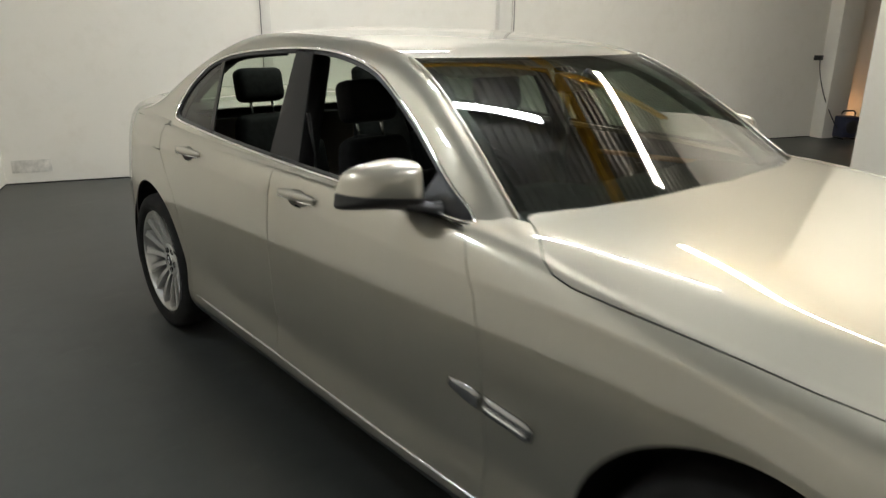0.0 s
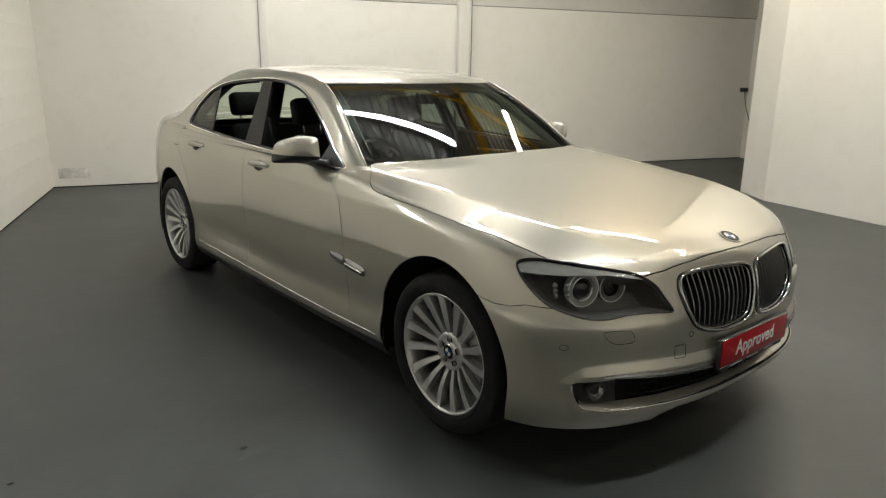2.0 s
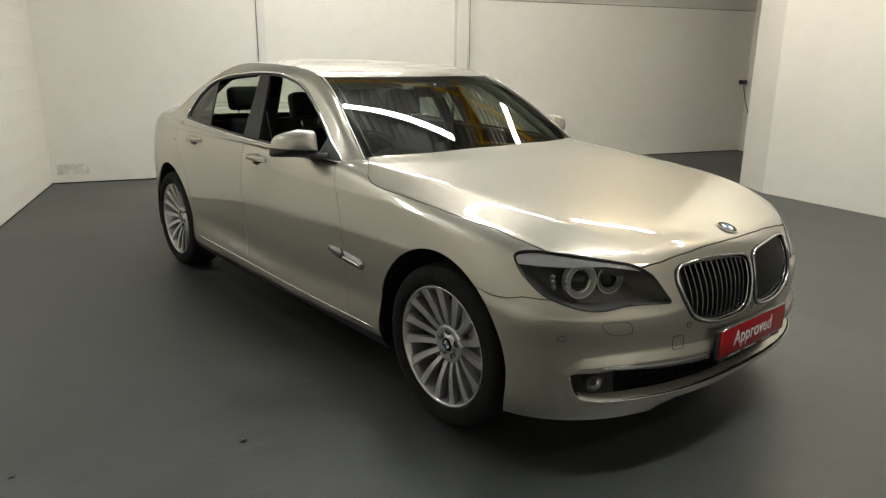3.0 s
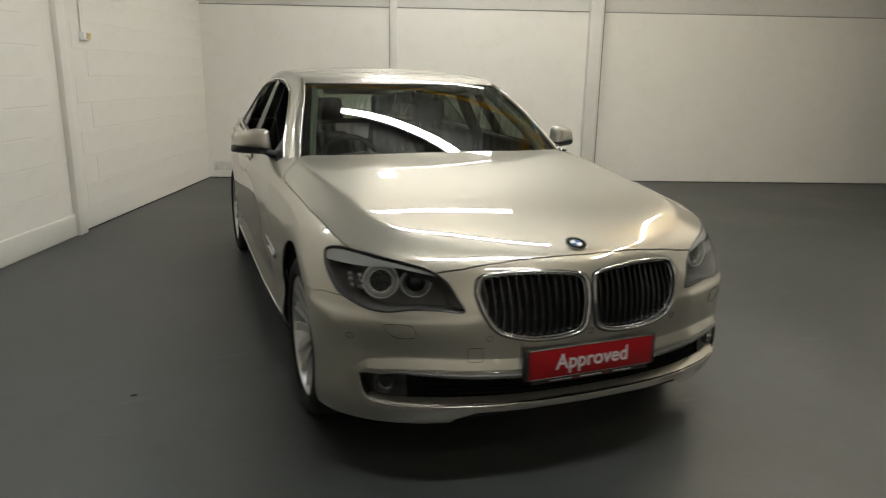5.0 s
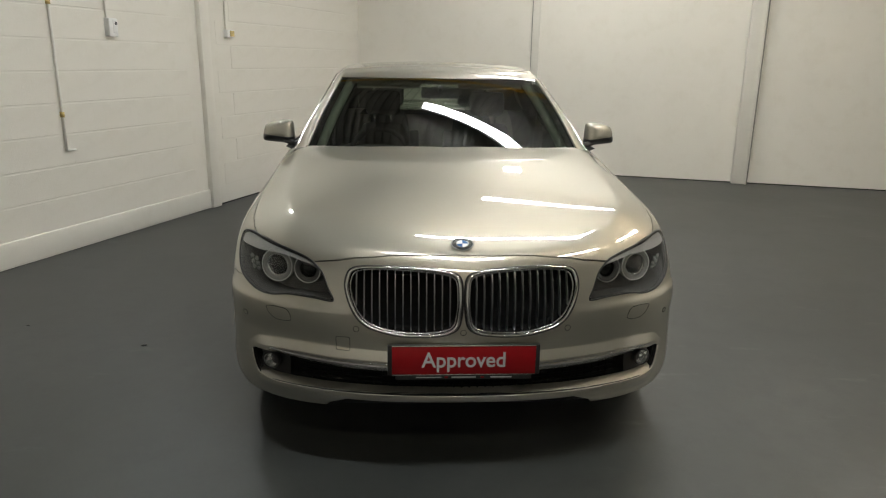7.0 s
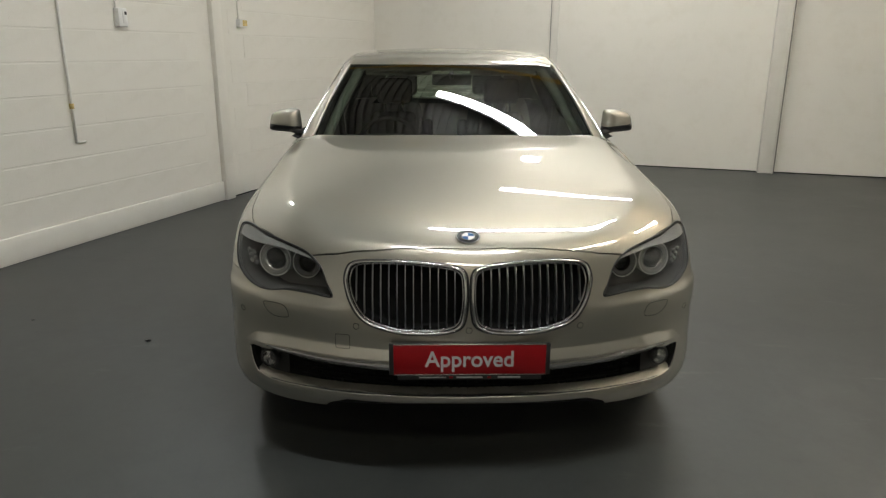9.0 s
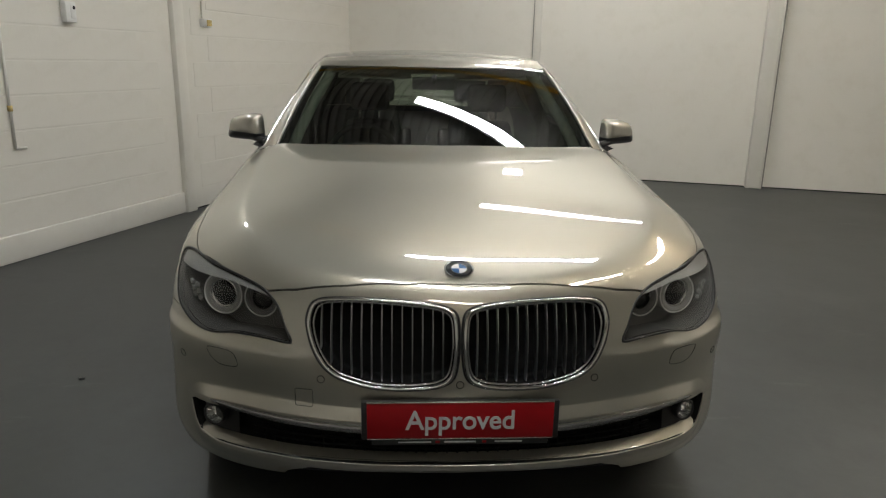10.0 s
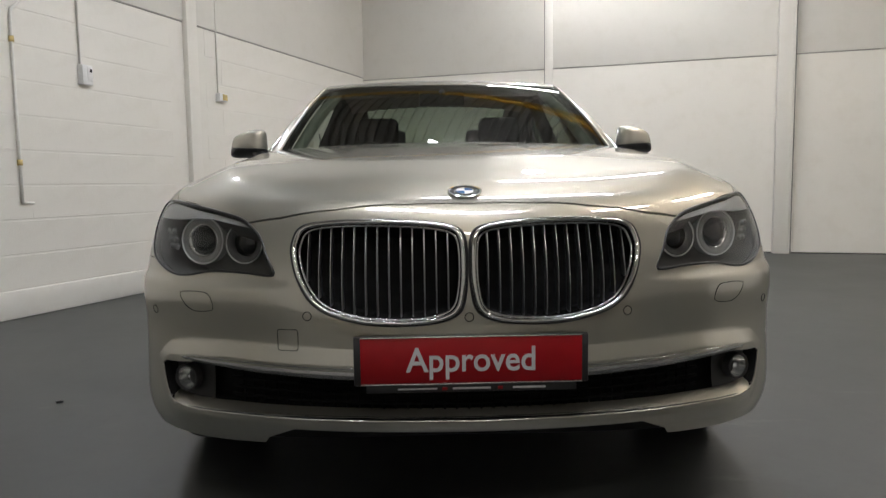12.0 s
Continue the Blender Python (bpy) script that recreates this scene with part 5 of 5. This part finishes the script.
# dashboard, instrument hood, wheel
prof = [(.70, .93), (.78, .985), (.95, .992), (1.08, .975), (1.13, .93), (1.11, .80), (1.16, .70), (1.02, .55)]
vs = []
for x in np.linspace(-.74, .74, 31):
    hood = .042 * math.exp(-((x + .38) / .17) ** 4)
    for k, (y, z) in enumerate(prof):
        vs.append((x, y + .02 * (abs(x) / .74) ** 2, z + (hood if k in (2, 3) else hood * .5 if k == 4 else 0)))
dash = make("dashboard", vs, grid_faces(31, len(prof)), DASH, car)
v, f = tube_verts([(x, 1.128, .865) for x in np.linspace(-.70, .70, 12)], .016, 8)
make("veneer_strip", v, f, WOOD, dash, label="amber wood veneer strip")
wheel_c, tilt = Vector((-.38, 1.20, .925)), pose(0, 0, 0, 66, 0, 0)
ring = [tilt @ Vector((.185 * math.cos(w), .185 * math.sin(w), 0)) + wheel_c for w in np.linspace(0, 2 * math.pi, 48, endpoint=False)]
v, f = tube_verts([tuple(p) for p in ring], .0155, 10, True)
steer = make("steering_wheel", v, f, LEATHER, car)
v, f = lathe([(.0, .07), (.03, .06), (.04, .03), (.042, .0005)], 28)
q = Vector((1, 0, 0)).rotation_difference(tilt.to_3x3() @ Vector((0, 0, 1))).to_matrix()
make("wheel_boss", [tuple(q @ Vector(p) + wheel_c) for p in v], f, DASH, steer)
for w in (0.0, math.pi, -math.pi / 2):
    a, b = (tilt @ Vector((r * math.cos(w), r * math.sin(w), 0)) + wheel_c for r in (.05, .178))
    v, f = tube_verts([tuple(a), tuple(b)], [.022, .013], 8)
    make("wheel_spoke", v, f, SATIN, steer)
# headlining, pillar trims, door cards, shelf, mirror
hv, hf = roof(.98, 3.05, 50, 0, 1.0, 24)
hv = hv.copy()
hv[:, :3] -= hv[:, 5:8] * .028
halves("headlining", hv, hf, LINING, car, 0, 0)
for sx in (-1, 1):
    pv, pf = carve(side(0, 1.4, 60, .80, 1.0, 10), lambda p: c_dlo(p) + .0)
    pv = pv.copy()
    pv[:, :3] -= pv[:, 5:8] * .030
    halves("screen_pillar_trim", pv, pf, PILLARTRIM, car, sx, .004)
    path = []
    for s in np.linspace(.06, 1.0, 16):
        r = _rail(s)[0]
        path.append((sx * (r[0] - .058), r[1] + .036, r[2] - .030))
    v, f = tube_verts(path, .027, 10)
    make("inner_pillar_pad", v, f, PILLARTRIM, car)
    pv, pf = carve(side(2.2, 4.2, 60, 0, 1.0, 24), c_dlo)
    pv = pv.copy()
    pv[:, :3] -= pv[:, 5:8] * .040
    halves("rear_pillar_trim", pv, pf, DASH, car, sx, .004)
    path = [(sx * .74, 1.90, .60), (sx * .735, 1.87, 1.05), (sx * .60, 1.96, 1.39)]
    v, f = tube_verts(path, [.05, .045, .04], 8)
    make("door_pillar_pad", v, f, DASH, car)
    v, f = tube_verts([(sx * .735, 1.84, 1.20), (sx * .70, 1.83, .80), (sx * .68, 1.80, .50)], .018, 4, squash=.2)
    make("seat_belt", v, f, BLACK, car)
    vs = []
    for y in np.linspace(.85, 3.0, 30):
        xw = on_flank(y, .95, 0)[0]
        vs += [(sx * (xw - .055), y, z) for z in (.40, .70, .95, 1.015)]
        vs += [(sx * (xw - .02), y, 1.03)]
    dv = make("door_card", vs, grid_faces(30, 5), DASH, car)
    v, f = tube_verts([(sx * .835, y, .93 + .02 * math.sin(y * 2)) for y in np.linspace(1.0, 1.7, 8)], .014, 6)
    make("veneer_strip", v, f, WOOD, dv)
make("parcel_shelf", [(-.62, 2.95, 1.06), (.62, 2.95, 1.06), (.60, 3.50, 1.075), (-.60, 3.50, 1.075)], [(0, 1, 2, 3)], DASH, car, False)
make("cabin_floor", [(-.80, .75, .36), (.80, .75, .36), (.80, 3.0, .36), (-.80, 3.0, .36)], [(0, 1, 2, 3)], VOID, car, False)
make("bulkhead", [(-.80, .72, .30), (.80, .72, .30), (.76, .70, .96), (-.76, .70, .96)], [(0, 1, 2, 3)], VOID, car, False)
inner_mirror = soft_box("interior_mirror", (.235, .035, .065), (0, 1.20, 1.325), BLACK, car, (12, 0, 0), .012)
v, f = tube_verts([(0, 1.19, 1.335), (0, 1.15, 1.362)], .014, 8)
make("mirror_stalk", v, f, BLACK, inner_mirror)
for sx in (-1, 1):
    soft_box("sun_visor", (.40, .16, .014), (sx * .32, 1.37, 1.372), LINING, car, (16, 0, 0), .006)

# ---------------------------------------------------------------- fixtures on the walls
CONDUIT = simple("grey_white_conduit", (.78, .765, .71), .5, var=.06)
BRASS = simple("yellowed_clip", (.55, .42, .16), .5, var=.2)


def pipe_on(side_dir, s, z0, z1, r, name, label, mat=CONDUIT, out=.013):
    v, f = tube_verts([tuple(along(side_dir, s, out, z0)), tuple(along(side_dir, s, out, (z0 + z1) / 2)), tuple(along(side_dir, s, out, z1))], r, 8)
    return tagged(make(name, v, f, mat), label, "conduit")


def socket(side_dir, s, z, w, h, drop_to, label):
    t = tagged(strip("wall_socket", side_dir, s - w / 2, s + w / 2, z - h / 2, z + h / 2, .0, .055, WHITEMETAL, .006), label, "socket")
    return t


def child_strip(parent, *a, **k):
    ob = strip(*a, **k)
    m = ob.matrix_basis.copy()
    ob.parent = parent
    ob.matrix_parent_inverse = parent.matrix_basis.inverted()
    ob.matrix_basis = m
    return ob


sa = socket(LEFT_DIR, 4.80, 1.745, .095, .145, CEILING, "white switch box fed by a conduit from above")
child_strip(sa, "rocker", LEFT_DIR, 4.765, 4.785, 1.765, 1.79, .055, .062, BLACK, bevel=.002)
child_strip(sa, "cover_plate", LEFT_DIR, 4.758, 4.805, 1.70, 1.80, .052, .058, WHITEMETAL, bevel=.002)
pipe_on(LEFT_DIR, 4.83, 1.81, CEILING, .009, "conduit", "thin white cable conduit on the side wall")
sb = socket(LEFT_DIR, 3.18, 1.755, .125, .075, CEILING, "white double socket fed by a conduit from above")
child_strip(sb, "cover_plate", LEFT_DIR, 3.13, 3.20, 1.728, 1.785, .052, .060, BRASS, bevel=.002)
pipe_on(LEFT_DIR, 3.215, 1.79, CEILING, .0085, "conduit", "thin white cable conduit on the side wall")
route = [(5.385, .79), (5.385, 1.45), (5.385, 2.06), (5.37, 2.11), (5.29, 2.19), (5.25, 2.22), (5.235, 2.27), (5.235, CEILING)]
v, f = tube_verts([tuple(along(LEFT_DIR, a, .013, z)) for a, z in route], .0115, 8)
pp = tagged(make("water_pipe", v, f, CONDUIT), "thin painted pipe with an offset bend down the side wall", "pipe")
v, f = tube_verts([tuple(along(LEFT_DIR, 5.385, .013, .795)), tuple(along(LEFT_DIR, 5.295, .013, .792))], .009, 8)
make("outlet", v, f, CONDUIT, pp)
for z in (1.072, 1.905):
    v, f = tube_verts([tuple(along(LEFT_DIR, 5.385, .014, z - .02)), tuple(along(LEFT_DIR, 5.385, .014, z + .02))], .018, 8)
    make("pipe_clip", v, f, BRASS, pp)
fs_ = tagged(strip("black_socket", BACK_DIR, 10.60, 10.74, 1.145, 1.215, .0, .05, BLACK, .006), "small black twin socket on the back wall", "socket")
child_strip(fs_, "plug", BACK_DIR, 10.61, 10.66, 1.155, 1.205, .05, .095, BLACK, bevel=.006)
pts = []
a, b = along(BACK_DIR, 10.63, .09, 1.15), Vector((9.42, 3.60, .10))
for t in np.linspace(0, 1, 24):
    p = a.lerp(b, t**1.6)
    pts.append((p.x, p.y, 1.15 * (1 - t) ** 1.05 + .02 + .06 * t))
v, f = tube_verts(pts, .007, 6)
tagged(make("power_cable", v, f, BLACK), "thin black cable hanging from the socket to the heater", "cable")

# fan heater on the floor by the far pillar
HOT = emit_mat("glowing_heater_element", (1.0, .50, .20), 60.0)
HEATBLUE = simple("dark_blue_enamel", (.025, .03, .06), .4, var=.15)
heater = tagged(new("fan_heater"), "small dark blue fan heater with a carrying handle", "heater")
heater.matrix_basis = pose(9.49, 3.56, 0, 0, 0, -34)
part("case", box_bm(bmesh.new(), (.27, .26, .31), (0, 0, .185), bevel=.02), HEATBLUE, heater)
v, f = lathe([(-.135, .10), (-.142, .095), (-.142, .02), (-.145, .0005)], 28)
q = pose(0, 0, .19, 0, 0, 90)
make("fan_guard", [tuple(q @ Vector(p)) for p in v], f, BLACK, heater)
v, f = tube_verts([(-.11, 0, .33), (-.11, 0, .39), (-.08, 0, .42), (.08, 0, .42), (.11, 0, .39), (.11, 0, .33)], .011, 8)
make("handle", v, f, BLACK, heater)
for x in (-.10, .10):
    v, f = tube_verts([(x, -.12, .012), (x, .12, .012)], .012, 8)
    make("foot", v, f, BLACK, heater)
part("element", box_bm(bmesh.new(), (.02, .16, .16), (.138, .02, .20), bevel=.004), HOT, heater, "glowing orange element")

# bits of grit on the floor
for x, y, r in ((-1.632, .378, .017), (-2.404, .68, .012)):
    bm = bmesh.new()
    bmesh.ops.create_icosphere(bm, subdivisions=2, radius=r, matrix=Matrix.Translation((x, y, r * .22)) @ Matrix.Diagonal((1, .7, .3, 1)))
    for q in bm.verts:
        q.co += Vector((random.uniform(-1, 1), random.uniform(-1, 1), 0)) * r * .15
    tagged(part("grit", bm, BLACK, None), "small dark scrap of dirt on the floor", "grit", "scraps of dirt")

# roof steelwork: yellow beams
def beam(a, b, w, h, mat, name, label):
    a, b = Vector(a), Vector(b)
    d = b - a
    bm = bmesh.new()
    for zz, ww, hh in ((h / 2 - .006, w, .012), (-h / 2 + .006, w, .012), (0, .012, h - .024)):
        box_bm(bm, (d.length, ww, hh), (0, 0, zz))
    ob = tagged(part(name, bm, mat, None, smooth=False), label, "beam", kind="structure")
    ob.matrix_basis = Matrix.Translation((a + b) / 2) @ Matrix.Rotation(math.atan2(d.y, d.x), 4, "Z")
    return ob


beam(CORNER + BACK_DIR * -.0 + LEFT_DIR * 2.95 + Vector((0, 0, 4.34)), CORNER + BACK_DIR * 12.5 + LEFT_DIR * 2.95 + Vector((0, 0, 4.34)), .12, .18, YELLOW, "trim_beam_cross", "yellow painted steel beam under the roof")
beam((2.1, -.6, 4.34), (3.95, 4.0, 4.34), .12, .18, YELLOW, "trim_beam_long", "yellow painted steel beam under the roof")

# ---------------------------------------------------------------- blocks of the side wall
bl = bmesh.new()
box_bm(bl, (.4820, .010, COURSE - .0075))
bmesh.ops.bevel(bl, geom=[e for e in bl.edges if abs(e.verts[0].co.x - e.verts[1].co.x) > .1], offset=.0040, segments=1, affect="EDGES")
me = bpy.data.meshes.new("block")
for q in bl.faces:
    q.smooth = False
bl.to_mesh(me)
bl.free()
me.materials.append(WALL)
ang = math.atan2(LEFT_DIR.y, LEFT_DIR.x)
for row in range(9):
    z = .195 + COURSE * (row + .5)
    for k in range(25):
        s = .24 + k * .482 + (.241 if row % 2 else 0)
        if 3.30 < s < 3.86 or s > 12.2:
            continue
        ob = new("block", me)
        ob.parent = wall_west
        ob.matrix_basis = Matrix.Translation(along(LEFT_DIR, s, -.0030 + .0002 * random.random(), z)) @ Matrix.Rotation(ang, 4, "Z")
